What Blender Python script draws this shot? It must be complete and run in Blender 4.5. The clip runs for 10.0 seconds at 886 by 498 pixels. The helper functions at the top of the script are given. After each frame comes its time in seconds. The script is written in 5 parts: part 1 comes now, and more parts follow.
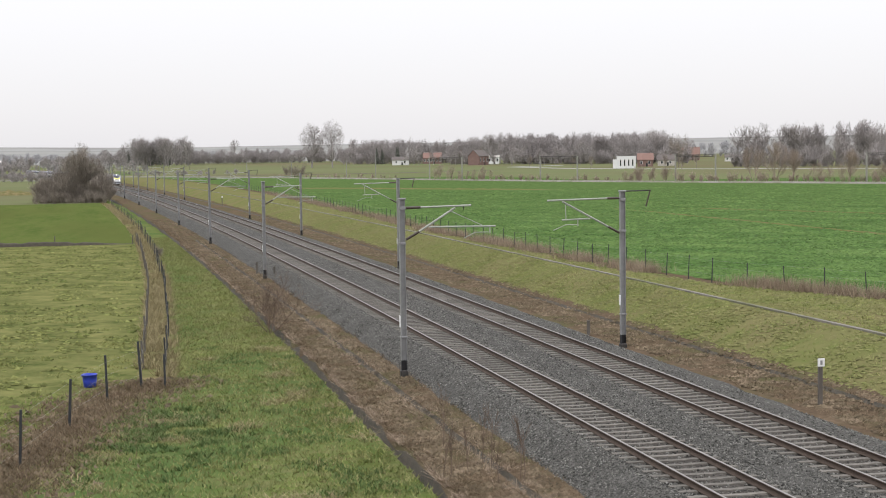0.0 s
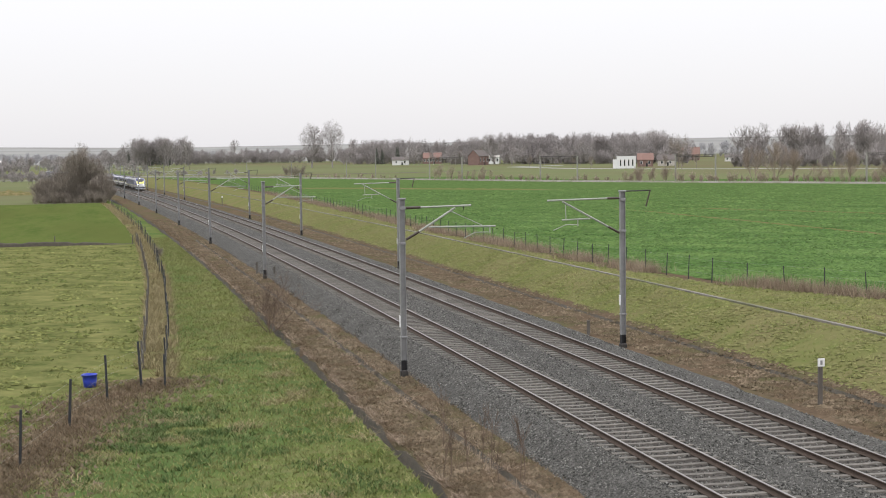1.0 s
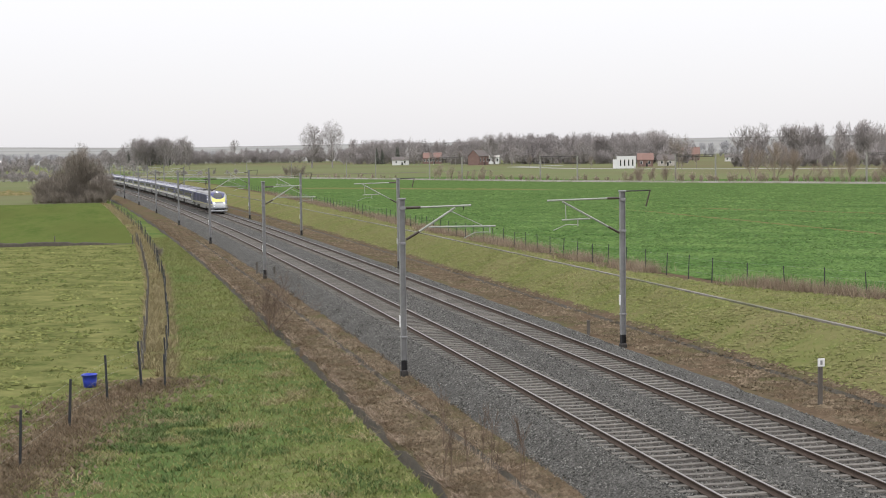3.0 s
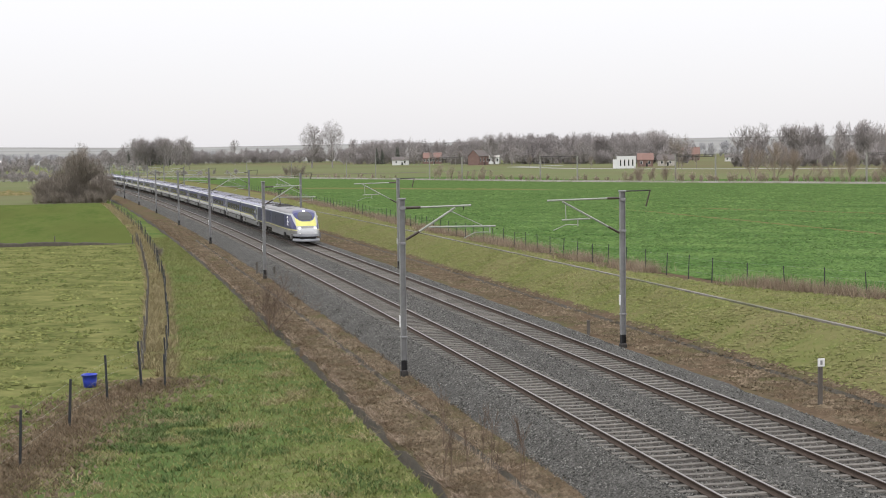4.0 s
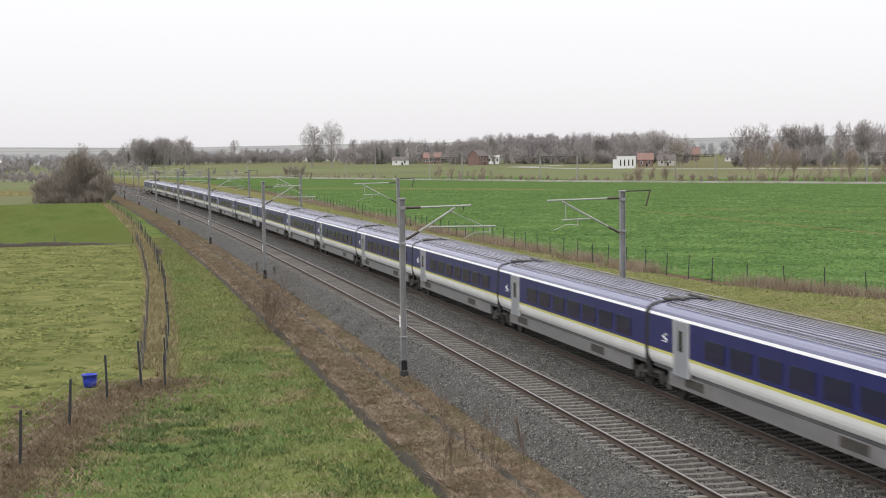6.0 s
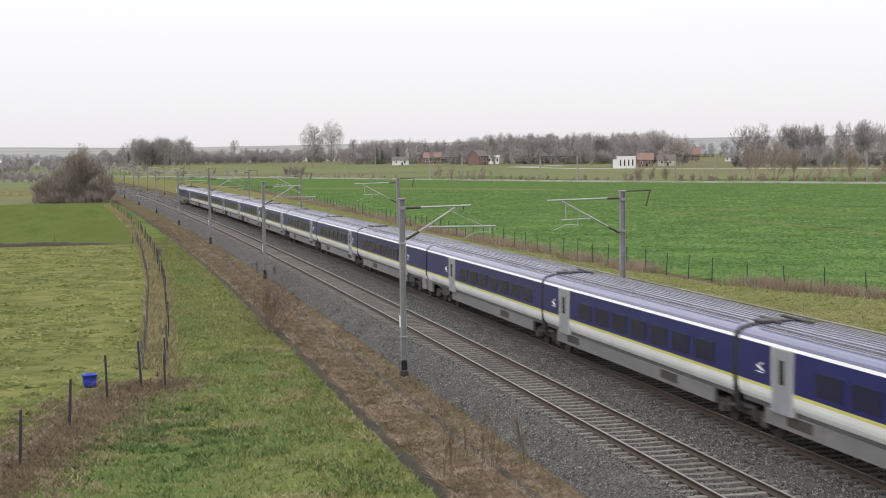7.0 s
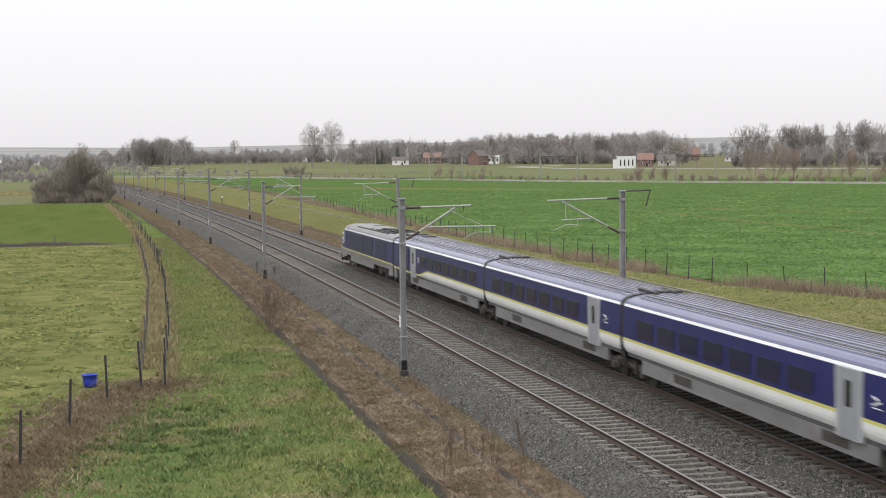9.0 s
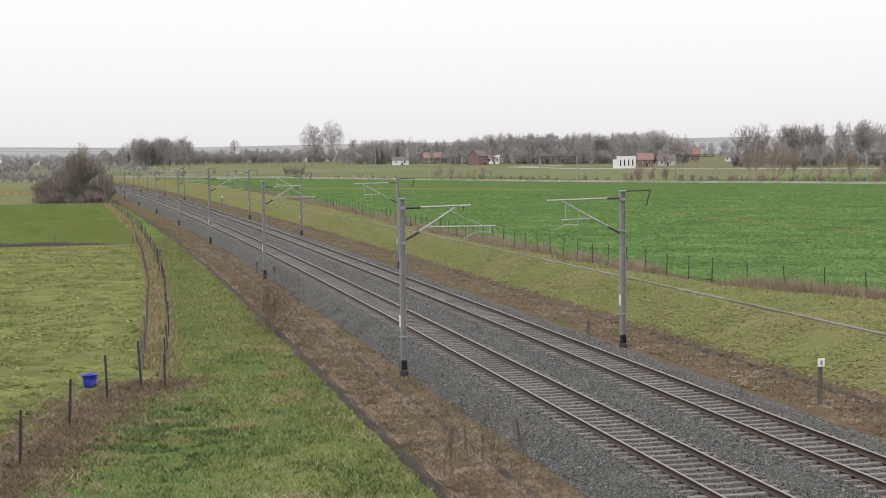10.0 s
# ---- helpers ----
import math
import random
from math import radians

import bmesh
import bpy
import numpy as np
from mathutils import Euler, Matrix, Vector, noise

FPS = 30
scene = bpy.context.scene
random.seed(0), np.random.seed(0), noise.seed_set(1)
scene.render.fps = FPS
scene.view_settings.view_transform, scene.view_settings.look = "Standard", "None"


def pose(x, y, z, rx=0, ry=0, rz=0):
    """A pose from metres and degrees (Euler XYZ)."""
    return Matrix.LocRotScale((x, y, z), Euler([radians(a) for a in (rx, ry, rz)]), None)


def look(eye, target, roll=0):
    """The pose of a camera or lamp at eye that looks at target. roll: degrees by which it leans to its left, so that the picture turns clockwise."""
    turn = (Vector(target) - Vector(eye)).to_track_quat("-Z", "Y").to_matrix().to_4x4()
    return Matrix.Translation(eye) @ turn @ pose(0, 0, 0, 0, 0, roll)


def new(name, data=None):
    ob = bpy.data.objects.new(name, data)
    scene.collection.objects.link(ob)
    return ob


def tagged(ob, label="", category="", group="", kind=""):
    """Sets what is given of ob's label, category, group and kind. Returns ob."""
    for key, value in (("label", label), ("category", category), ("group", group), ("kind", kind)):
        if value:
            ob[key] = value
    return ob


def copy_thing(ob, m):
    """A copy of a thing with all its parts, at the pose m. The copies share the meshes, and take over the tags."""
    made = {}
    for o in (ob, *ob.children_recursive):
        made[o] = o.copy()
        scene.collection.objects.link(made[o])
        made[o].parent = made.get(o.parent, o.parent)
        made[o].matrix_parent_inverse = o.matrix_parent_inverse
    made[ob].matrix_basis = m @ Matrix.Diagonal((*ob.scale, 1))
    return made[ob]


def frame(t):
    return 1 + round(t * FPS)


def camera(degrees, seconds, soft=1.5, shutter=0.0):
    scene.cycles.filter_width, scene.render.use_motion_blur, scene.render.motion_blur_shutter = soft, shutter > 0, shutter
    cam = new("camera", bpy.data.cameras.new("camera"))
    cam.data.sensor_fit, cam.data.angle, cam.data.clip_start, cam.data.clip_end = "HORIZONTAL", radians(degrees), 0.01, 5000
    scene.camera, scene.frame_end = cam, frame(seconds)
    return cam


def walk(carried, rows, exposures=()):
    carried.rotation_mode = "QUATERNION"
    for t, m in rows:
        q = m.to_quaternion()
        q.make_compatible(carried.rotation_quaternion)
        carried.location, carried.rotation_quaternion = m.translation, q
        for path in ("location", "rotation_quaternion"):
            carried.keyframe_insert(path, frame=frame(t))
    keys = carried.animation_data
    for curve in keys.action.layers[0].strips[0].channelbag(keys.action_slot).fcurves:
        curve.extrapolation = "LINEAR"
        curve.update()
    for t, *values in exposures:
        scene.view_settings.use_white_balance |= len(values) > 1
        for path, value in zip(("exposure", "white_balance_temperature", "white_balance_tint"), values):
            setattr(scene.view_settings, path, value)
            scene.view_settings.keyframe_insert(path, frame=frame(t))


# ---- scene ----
# ---------------------------------------------------------------- camera
cam = camera(32.085, 10.0, soft=1.0, shutter=0.11)
EYE = (0.0, 0.0, 7.859)
VIEW = look(EYE, (21.2334, 97.5026, 1.3488), -0.782)
walk(cam, [(0.0, VIEW), (10.0, VIEW)])

# ---------------------------------------------------------------- overcast daylight

def overcast():
    world = bpy.data.worlds.new("overcast_sky")
    world.use_nodes = True
    nt = world.node_tree
    nt.nodes.clear()
    out = nt.nodes.new("ShaderNodeOutputWorld")
    bg = nt.nodes.new("ShaderNodeBackground")
    sky = nt.nodes.new("ShaderNodeTexSky")
    sky.sky_type, sky.sun_disc = "NISHITA", False
    sky.sun_elevation, sky.sun_rotation = radians(30), radians(200)
    co = nt.nodes.new("ShaderNodeTexCoord")
    sep = nt.nodes.new("ShaderNodeSeparateXYZ")
    ramp = nt.nodes.new("ShaderNodeValToRGB")
    ramp.color_ramp.elements[0].position, ramp.color_ramp.elements[0].color = 0.0, (0.80, 0.785, 0.815, 1)
    ramp.color_ramp.elements[1].position, ramp.color_ramp.elements[1].color = 1.0, (2.1, 2.1, 2.15, 1)
    e = ramp.color_ramp.elements.new(0.08)
    e.color = (0.93, 0.915, 0.945, 1)
    mix = nt.nodes.new("ShaderNodeMix")
    mix.data_type = "RGBA"
    mix.inputs[0].default_value = 0.01
    nt.links.new(co.outputs["Generated"], sep.inputs[0])
    nt.links.new(sep.outputs["Z"], ramp.inputs[0])
    nt.links.new(ramp.outputs[0], mix.inputs[6])
    nt.links.new(sky.outputs[0], mix.inputs[7])
    nt.links.new(mix.outputs[2], bg.inputs[0])
    bg.inputs[1].default_value = 1.0
    nt.links.new(bg.outputs[0], out.inputs[0])
    scene.world = world
    sun = new("sun", bpy.data.lights.new("sun", "SUN"))
    sun.data.energy, sun.data.angle, sun.data.color = 0.45, radians(40), (1.0, 0.97, 0.92)
    sun.matrix_world = look((0, 0, 50), (25, 22, 0))
    scene.view_settings.exposure = 0.0


overcast()

# ---------------------------------------------------------------- the line of the railway
TRACK_X, GAUGE, SPACING = 18.698, 1.507, 4.28


def line_x(s):
    s = np.asarray(s, float)
    t = np.clip((s - 63.6) / 100, 0, 9.5)
    far = np.maximum(s - 1013.6, 0)
    bend = np.clip((s - 540) / 300, 0, 1.6)
    return TRACK_X - 1.0501 * t ** 2 + 0.06433 * t ** 3 - 0.003359 * t ** 4 - 0.25 * far - 5.8 * bend ** 2


def line_z(s):
    t = np.clip(np.asarray(s, float) / 100, -0.5, 10)
    dip = np.clip((np.asarray(s, float) - 560) / 280, 0, 1)
    return -0.6787 * t + 0.08917 * t ** 2 - 0.008756 * t ** 3 + 0.000305 * t ** 4 - 1.1 * dip * dip * (3 - 2 * dip)


def line_yaw(s):
    return math.degrees(math.atan2(-(float(line_x(s + 1)) - float(line_x(s - 1))), 2))


def line_grade(s):
    return math.degrees(math.atan2(float(line_z(s + 1)) - float(line_z(s - 1)), 2))


LEFT_S = [-60, 30, 46.5, 58.5, 62, 78, 114, 150, 196, 306, 450, 5000]
LEFT_OFF = [-34, -25.5, -21.4, -18.9, -16.9, -16.2, -14.9, -14.1, -13.3, -12.8, -12.5, -12.5]
RIGHT_S = [-60, 30, 62, 71, 82, 97, 148, 220, 320, 450, 5000]
RIGHT_OFF = [40, 31, 21.5, 18.6, 14.8, 13.7, 13.3, 16, 20, 23, 23]
BANK_OFF = 11.5


def fence_left(s):
    return np.interp(s, LEFT_S, LEFT_OFF)


def fence_right(s):
    return np.interp(s, RIGHT_S, RIGHT_OFF)


PROFILE_OFF = [-3000, -60, -17, -11, -10.47, -10.38, -10.2, -10.1, -9.0, -7.6, -6.9, 4.0, 6.4, 6.6, 6.8, 7.4, 9.6, 11.0, 12.5, 16, 80, 3000]
PROFILE_Z = [-1.0, -1.05, -1.05, -0.98, -0.95, -1.25, -1.25, -0.92, -0.85, -0.78, -0.75, -0.68, -0.70, -0.85, -0.68, -0.6, 0.15, 0.5, 0.55, 0.55, 0.05, 0.0]


def ground_z(s, off):
    """Height of the ground at a distance s along the line and an offset from the far track."""
    s, off = np.broadcast_arrays(np.asarray(s, float), np.asarray(off, float))
    z = np.interp(off, PROFILE_OFF, PROFILE_Z) + line_z(s)
    far = np.clip((s - 1900) / 1500, 0, 1)
    z = z + far * far * (34 - 14 * np.clip((off - 50) / 900, 0, 1))
    side = np.clip((np.abs(off) - 900) / 1200, 0, 1)
    return z + side * 14


def at(s, off, up=0.0):
    """World place at s along the line, off to its right, up above the ground."""
    return Vector((float(line_x(s)) + off, s, float(ground_z(s, off)) + up))


def ground_at(x, y):
    return float(ground_z(y, x - float(line_x(y))))


# ---------------------------------------------------------------- materials
def material(name, colours, scale=4.0, rough=0.8, metal=0.0, bump=0.2, fine=30.0, spec=0.4, detail=6.0, kind="noise", stretch=(1, 1, 1), obj=True, blotch=0.0, dark=None, random=0.0):
    """A surface of two or three colours mixed at a coarse and a fine scale, with relief."""
    m = bpy.data.materials.new(name)
    m.use_nodes = True
    nt = m.node_tree
    b = nt.nodes["Principled BSDF"]
    b.inputs["Roughness"].default_value, b.inputs["Metallic"].default_value = rough, metal
    b.inputs["Specular IOR Level"].default_value = spec
    co = nt.nodes.new("ShaderNodeTexCoord")
    mp = nt.nodes.new("ShaderNodeMapping")
    mp.inputs["Scale"].default_value = stretch
    nt.links.new(co.outputs["Object" if obj else "Generated"], mp.inputs[0])
    n1 = nt.nodes.new("ShaderNodeTexNoise")
    n1.inputs["Scale"].default_value, n1.inputs["Detail"].default_value, n1.inputs["Roughness"].default_value = scale, detail, 0.65
    nt.links.new(mp.outputs[0], n1.inputs["Vector"])
    if kind == "stones":
        n2 = nt.nodes.new("ShaderNodeTexVoronoi")
        n2.inputs["Scale"].default_value = fine
        nt.links.new(mp.outputs[0], n2.inputs["Vector"])
        tone = nt.nodes.new("ShaderNodeSeparateColor")
        nt.links.new(n2.outputs["Color"], tone.inputs[0])
        fac2, height = tone.outputs[0], n2.outputs["Distance"]
    else:
        n2 = nt.nodes.new("ShaderNodeTexNoise")
        n2.inputs["Scale"].default_value, n2.inputs["Detail"].default_value = fine, 4.0
        nt.links.new(mp.outputs[0], n2.inputs["Vector"])
        fac2, height = n2.outputs[0], n2.outputs[0]
    r1 = nt.nodes.new("ShaderNodeValToRGB")
    r1.color_ramp.elements[0].position, r1.color_ramp.elements[1].position = 0.36, 0.64
    r1.color_ramp.elements[0].color = (*colours[0], 1)
    r1.color_ramp.elements[1].color = (*colours[1], 1)
    nt.links.new(n1.outputs[0], r1.inputs[0])
    colour = r1.outputs[0]
    if len(colours) > 2:
        r2 = nt.nodes.new("ShaderNodeValToRGB")
        r2.color_ramp.elements[0].position, r2.color_ramp.elements[1].position = (0.42, 0.72) if kind == "stones" else (0.34, 0.86)
        r2.color_ramp.elements[0].color, r2.color_ramp.elements[1].color = (0, 0, 0, 1), (1, 1, 1, 1)
        nt.links.new(fac2, r2.inputs[0])
        mx = nt.nodes.new("ShaderNodeMix")
        mx.data_type = "RGBA"
        nt.links.new(r2.outputs[0], mx.inputs[0])
        nt.links.new(colour, mx.inputs[6])
        mx.inputs[7].default_value = (*colours[2], 1)
        colour = mx.outputs[2]
    if blotch > 0:
        n3 = nt.nodes.new("ShaderNodeTexNoise")
        n3.inputs["Scale"].default_value, n3.inputs["Detail"].default_value = blotch, 3.0
        nt.links.new(mp.outputs[0], n3.inputs["Vector"])
        r3 = nt.nodes.new("ShaderNodeValToRGB")
        r3.color_ramp.elements[0].position, r3.color_ramp.elements[1].position = 0.45, 0.62
        r3.color_ramp.elements[0].color, r3.color_ramp.elements[1].color = (0, 0, 0, 1), (0.75, 0.75, 0.75, 1)
        nt.links.new(n3.outputs[0], r3.inputs[0])
        mx = nt.nodes.new("ShaderNodeMix")
        mx.data_type = "RGBA"
        nt.links.new(r3.outputs[0], mx.inputs[0])
        nt.links.new(colour, mx.inputs[6])
        mx.inputs[7].default_value = (*(dark or colours[0]), 1)
        colour = mx.outputs[2]
    if random > 0:
        info = nt.nodes.new("ShaderNodeNewGeometry" if random > 1 else "ShaderNodeObjectInfo")
        hsv = nt.nodes.new("ShaderNodeHueSaturation")
        ma = nt.nodes.new("ShaderNodeMapRange")
        span = random - 1 if random > 1 else random
        ma.inputs[3].default_value, ma.inputs[4].default_value = 1 - span, 1 + span
        nt.links.new(info.outputs["Random Per Island" if random > 1 else "Random"], ma.inputs[0])
        nt.links.new(ma.outputs[0], hsv.inputs["Value"])
        nt.links.new(colour, hsv.inputs["Color"])
        colour = hsv.outputs[0]
    nt.links.new(colour, b.inputs["Base Color"])
    if bump > 0:
        bp = nt.nodes.new("ShaderNodeBump")
        bp.inputs["Strength"].default_value, bp.inputs["Distance"].default_value = bump, 0.05
        nt.links.new(height, bp.inputs["Height"])
        nt.links.new(bp.outputs[0], b.inputs["Normal"])
    return m


def plain(name, colour, rough=0.4, metal=0.0, emit=0.0, spec=0.5):
    m = bpy.data.materials.new(name)
    m.use_nodes = True
    b = m.node_tree.nodes["Principled BSDF"]
    b.inputs["Base Color"].default_value = (*colour, 1)
    b.inputs["Roughness"].default_value, b.inputs["Metallic"].default_value = rough, metal
    b.inputs["Specular IOR Level"].default_value = spec
    if emit:
        b.inputs["Emission Color"].default_value = (1, 1, 1, 1)
        b.inputs["Emission Strength"].default_value = emit
    return m


M_VERGE = material("mown_grass", [(0.078, 0.117, 0.031), (0.114, 0.146, 0.041), (0.165, 0.155, 0.078)], scale=0.55, fine=2.6, rough=0.9, bump=0.6, spec=0.0, blotch=0.17, dark=(0.06, 0.105, 0.034))
M_PASTURE = material("pasture_grass", [(0.048, 0.070, 0.021), (0.190, 0.190, 0.075), (0.15, 0.145, 0.06)], scale=0.42, fine=2.2, rough=0.9, bump=0.8, spec=0.0, detail=8.0, blotch=0.0, dark=(0.095, 0.122, 0.035))
M_MEADOW = material("sown_grass", [(0.066, 0.098, 0.026), (0.098, 0.124, 0.036), (0.10, 0.115, 0.040)], scale=0.25, fine=1.5, rough=0.9, bump=0.4, spec=0.0, stretch=(1, 0.15, 1), blotch=0.06, dark=(0.085, 0.10, 0.032))
M_CROP = material("young_crop", [(0.046, 0.086, 0.025), (0.108, 0.166, 0.058), (0.088, 0.128, 0.045)], scale=0.75, fine=3.0, rough=0.9, bump=0.6, spec=0.0, detail=8.0, blotch=0.0, dark=(0.094, 0.132, 0.042))
M_BANK = material("bank_grass", [(0.108, 0.132, 0.042), (0.15, 0.155, 0.062), (0.15, 0.135, 0.065)], scale=0.5, fine=1.6, rough=0.9, bump=0.6, spec=0.0, blotch=0.12, dark=(0.165, 0.142, 0.075))
M_DRY = material("dry_brown_grass", [(0.105, 0.076, 0.052), (0.160, 0.118, 0.082), (0.066, 0.050, 0.035)], scale=1.1, fine=6.0, rough=0.95, bump=0.8, spec=0.0, blotch=0.35, dark=(0.085, 0.086, 0.042))
M_STRIP = material("pale_dry_strip", [(0.12, 0.105, 0.05), (0.24, 0.19, 0.105), (0.11, 0.115, 0.045)], scale=0.8, fine=3.0, rough=0.95, bump=0.8, spec=0.0, blotch=0.3, dark=(0.115, 0.125, 0.048))
# far hills: the haze over them is put into this pale grey
M_HAZE_HILL = material("haze_pale_hills", [(0.235, 0.232, 0.228), (0.315, 0.312, 0.308), (0.275, 0.28, 0.252)], scale=0.02, fine=0.06, rough=0.95, bump=0.0, spec=0.0, stretch=(0.35, 1, 1), blotch=0.008, dark=(0.215, 0.212, 0.208))
M_FAR = material("far_fields", [(0.125, 0.150, 0.070), (0.155, 0.165, 0.088), (0.135, 0.140, 0.078)], scale=0.006, fine=0.05, rough=0.95, bump=0.0, spec=0.0, blotch=0.004, dark=(0.14, 0.12, 0.075))
M_SOIL = material("wet_soil", [(0.035, 0.030, 0.022), (0.06, 0.05, 0.035)], scale=2, rough=0.9, bump=0.4)
M_BALLAST = material("ballast_stone", [(0.080, 0.077, 0.070), (0.114, 0.110, 0.101), (0.036, 0.035, 0.032)], scale=0.5, fine=19.0, rough=0.9, bump=0.8, kind="stones", spec=0.2)
M_STONE = material("loose_stone", [(0.082, 0.080, 0.073), (0.166, 0.162, 0.150)], scale=3, fine=10, rough=0.9, bump=0.2, random=1.8, spec=0.2)
M_OILED = material("grimy_ballast", [(0.062, 0.055, 0.048), (0.092, 0.083, 0.073), (0.032, 0.028, 0.025)], scale=0.7, fine=19.0, rough=0.9, bump=0.8, kind="stones", spec=0.2)
M_SLEEPER = material("weathered_concrete", [(0.108, 0.099, 0.087), (0.170, 0.156, 0.138)], scale=5, fine=30, rough=0.9, bump=0.15, random=0.22)
M_RUST = material("rusty_rail_steel", [(0.055, 0.038, 0.028), (0.08, 0.056, 0.042)], scale=4, fine=40, rough=0.8, metal=0.1, bump=0.1)
M_SHINE = material("polished_rail_head", [(0.19, 0.175, 0.165), (0.26, 0.245, 0.235)], scale=3, fine=20, rough=0.42, metal=0.6, bump=0.0)
M_CONCRETE = material("concrete", [(0.26, 0.25, 0.225), (0.34, 0.33, 0.30)], scale=1.5, fine=20, rough=0.9, bump=0.15)
M_GALV = material("galvanised_steel", [(0.235, 0.235, 0.24), (0.31, 0.31, 0.315)], scale=2.0, fine=12, rough=0.5, metal=0.25, bump=0.03)
M_TUBE = material("bright_aluminium_tube", [(0.31, 0.325, 0.285), (0.39, 0.40, 0.365)], scale=3, fine=15, rough=0.5, metal=0.3, bump=0.02)
M_TROUGH = material("mossy_concrete", [(0.16, 0.148, 0.128), (0.235, 0.22, 0.195)], scale=1.2, fine=9, rough=0.95, bump=0.2, blotch=0.25, dark=(0.11, 0.115, 0.06))
M_STEM = material("dark_brown_twigs", [(0.115, 0.085, 0.066), (0.185, 0.138, 0.108)], scale=1, fine=8, rough=0.95, bump=0.0, spec=0.1, random=1.25)
M_DARKMETAL = material("dark_fittings", [(0.035, 0.033, 0.032), (0.06, 0.055, 0.05)], scale=4, fine=20, rough=0.6, metal=0.2, bump=0.05)
M_BLACKPAINT = plain("black_foot_paint", (0.012, 0.012, 0.014), 0.6)
M_BROWNGLAZE = plain("brown_insulator_glaze", (0.05, 0.035, 0.025), 0.35)
M_WHITE = material("white_paint", [(0.72, 0.72, 0.72), (0.8, 0.8, 0.8)], scale=2, fine=20, rough=0.6, bump=0.02)
M_POST = material("dark_fence_post", [(0.022, 0.024, 0.028), (0.04, 0.042, 0.045)], scale=3, fine=15, rough=0.7, bump=0.05)
M_WOODPOST = material("grey_wooden_post", [(0.085, 0.075, 0.066), (0.14, 0.125, 0.108)], scale=3, fine=20, rough=0.9, bump=0.2, stretch=(1, 1, 0.15))
M_WIRE = plain("fence_wire", (0.28, 0.28, 0.27), 0.5, 0.3)
M_BLUE_TUB = material("blue_plastic", [(0.03, 0.055, 0.42), (0.04, 0.07, 0.48)], scale=2, fine=10, rough=0.4, bump=0.02)
M_BRANCH = material("bare_grey_brown_branches", [(0.222, 0.192, 0.163), (0.29, 0.254, 0.218)], scale=1, fine=8, rough=0.95, bump=0.0, spec=0.1, random=1.25)
M_TWIG_RED = material("bare_reddish_twigs", [(0.275, 0.218, 0.18), (0.345, 0.28, 0.232)], scale=1, fine=8, rough=0.95, bump=0.0, spec=0.1, random=1.25)
# bare wood farther off: bark lightened and greyed to stand in for haze
M_WOOD_HAZE = material("haze_pale_bare_wood", [(0.285, 0.262, 0.258), (0.365, 0.337, 0.328)], scale=0.02, fine=0.3, rough=0.95, bump=0.0, spec=0.05, random=1.25)
# trees on the far hills, paled further: distance haze in the base colour
M_HAZE_HILL_WOOD = material("haze_pale_hill_wood", [(0.36, 0.355, 0.362), (0.42, 0.415, 0.425)], scale=0.02, fine=0.3, rough=0.95, bump=0.0, spec=0.0, random=1.12)
M_EVERGREEN = material("dark_evergreen", [(0.12, 0.13, 0.11), (0.16, 0.165, 0.145)], scale=0.5, fine=3, rough=0.95, bump=0.0, spec=0.1, random=1.3)
M_BLADE = material("grass_blades", [(0.132, 0.172, 0.050), (0.190, 0.208, 0.070), (0.275, 0.24, 0.13)], scale=0.3, fine=1.6, rough=0.85, bump=0.0, spec=0.1, random=1.4)
M_LUSH = material("lush_green_blades", [(0.078, 0.128, 0.046), (0.118, 0.162, 0.060)], scale=0.4, fine=2.0, rough=0.85, bump=0.0, spec=0.1, random=1.35)
M_BLADE_PASTURE = material("pasture_blades", [(0.19, 0.21, 0.07), (0.26, 0.26, 0.10), (0.17, 0.195, 0.06)], scale=0.2, fine=1.0, rough=0.85, bump=0.0, spec=0.1, random=1.2)
M_BLADE_BANK = material("bank_blades", [(0.22, 0.255, 0.085), (0.30, 0.285, 0.125), (0.21, 0.25, 0.075)], scale=0.25, fine=1.5, rough=0.85, bump=0.0, spec=0.1, random=1.25)
M_BLADE_DRY = material("dry_blades", [(0.155, 0.112, 0.075), (0.225, 0.168, 0.115), (0.12, 0.098, 0.058)], scale=0.5, fine=2.0, rough=0.9, bump=0.0, spec=0.1, random=1.4)
M_BLADE_PALE = material("pale_dry_grass", [(0.25, 0.205, 0.115), (0.33, 0.275, 0.165), (0.19, 0.175, 0.09)], scale=0.5, fine=3.0, rough=0.9, bump=0.0, spec=0.1, random=1.3)
M_REED = material("reddish_dead_stalks", [(0.27, 0.205, 0.155), (0.35, 0.275, 0.21), (0.23, 0.19, 0.135)], scale=0.3, fine=1.5, rough=0.9, bump=0.0, spec=0.1, random=1.4)
M_TUSSOCK_CROP = material("crop_clumps", [(0.058, 0.112, 0.030), (0.105, 0.170, 0.052)], scale=0.12, fine=1.5, rough=0.9, bump=0.0, spec=0.05, random=1.28)
M_TUSSOCK_PASTURE = material("pasture_tussocks", [(0.088, 0.105, 0.032), (0.165, 0.172, 0.060)], scale=0.2, fine=1.0, rough=0.9, bump=0.0, spec=0.05, random=1.4)
M_TUSSOCK_BANK = material("bank_tussocks", [(0.118, 0.142, 0.042), (0.172, 0.175, 0.068), (0.17, 0.148, 0.078)], scale=0.2, fine=0.5, rough=0.9, bump=0.0, spec=0.05, random=1.25)
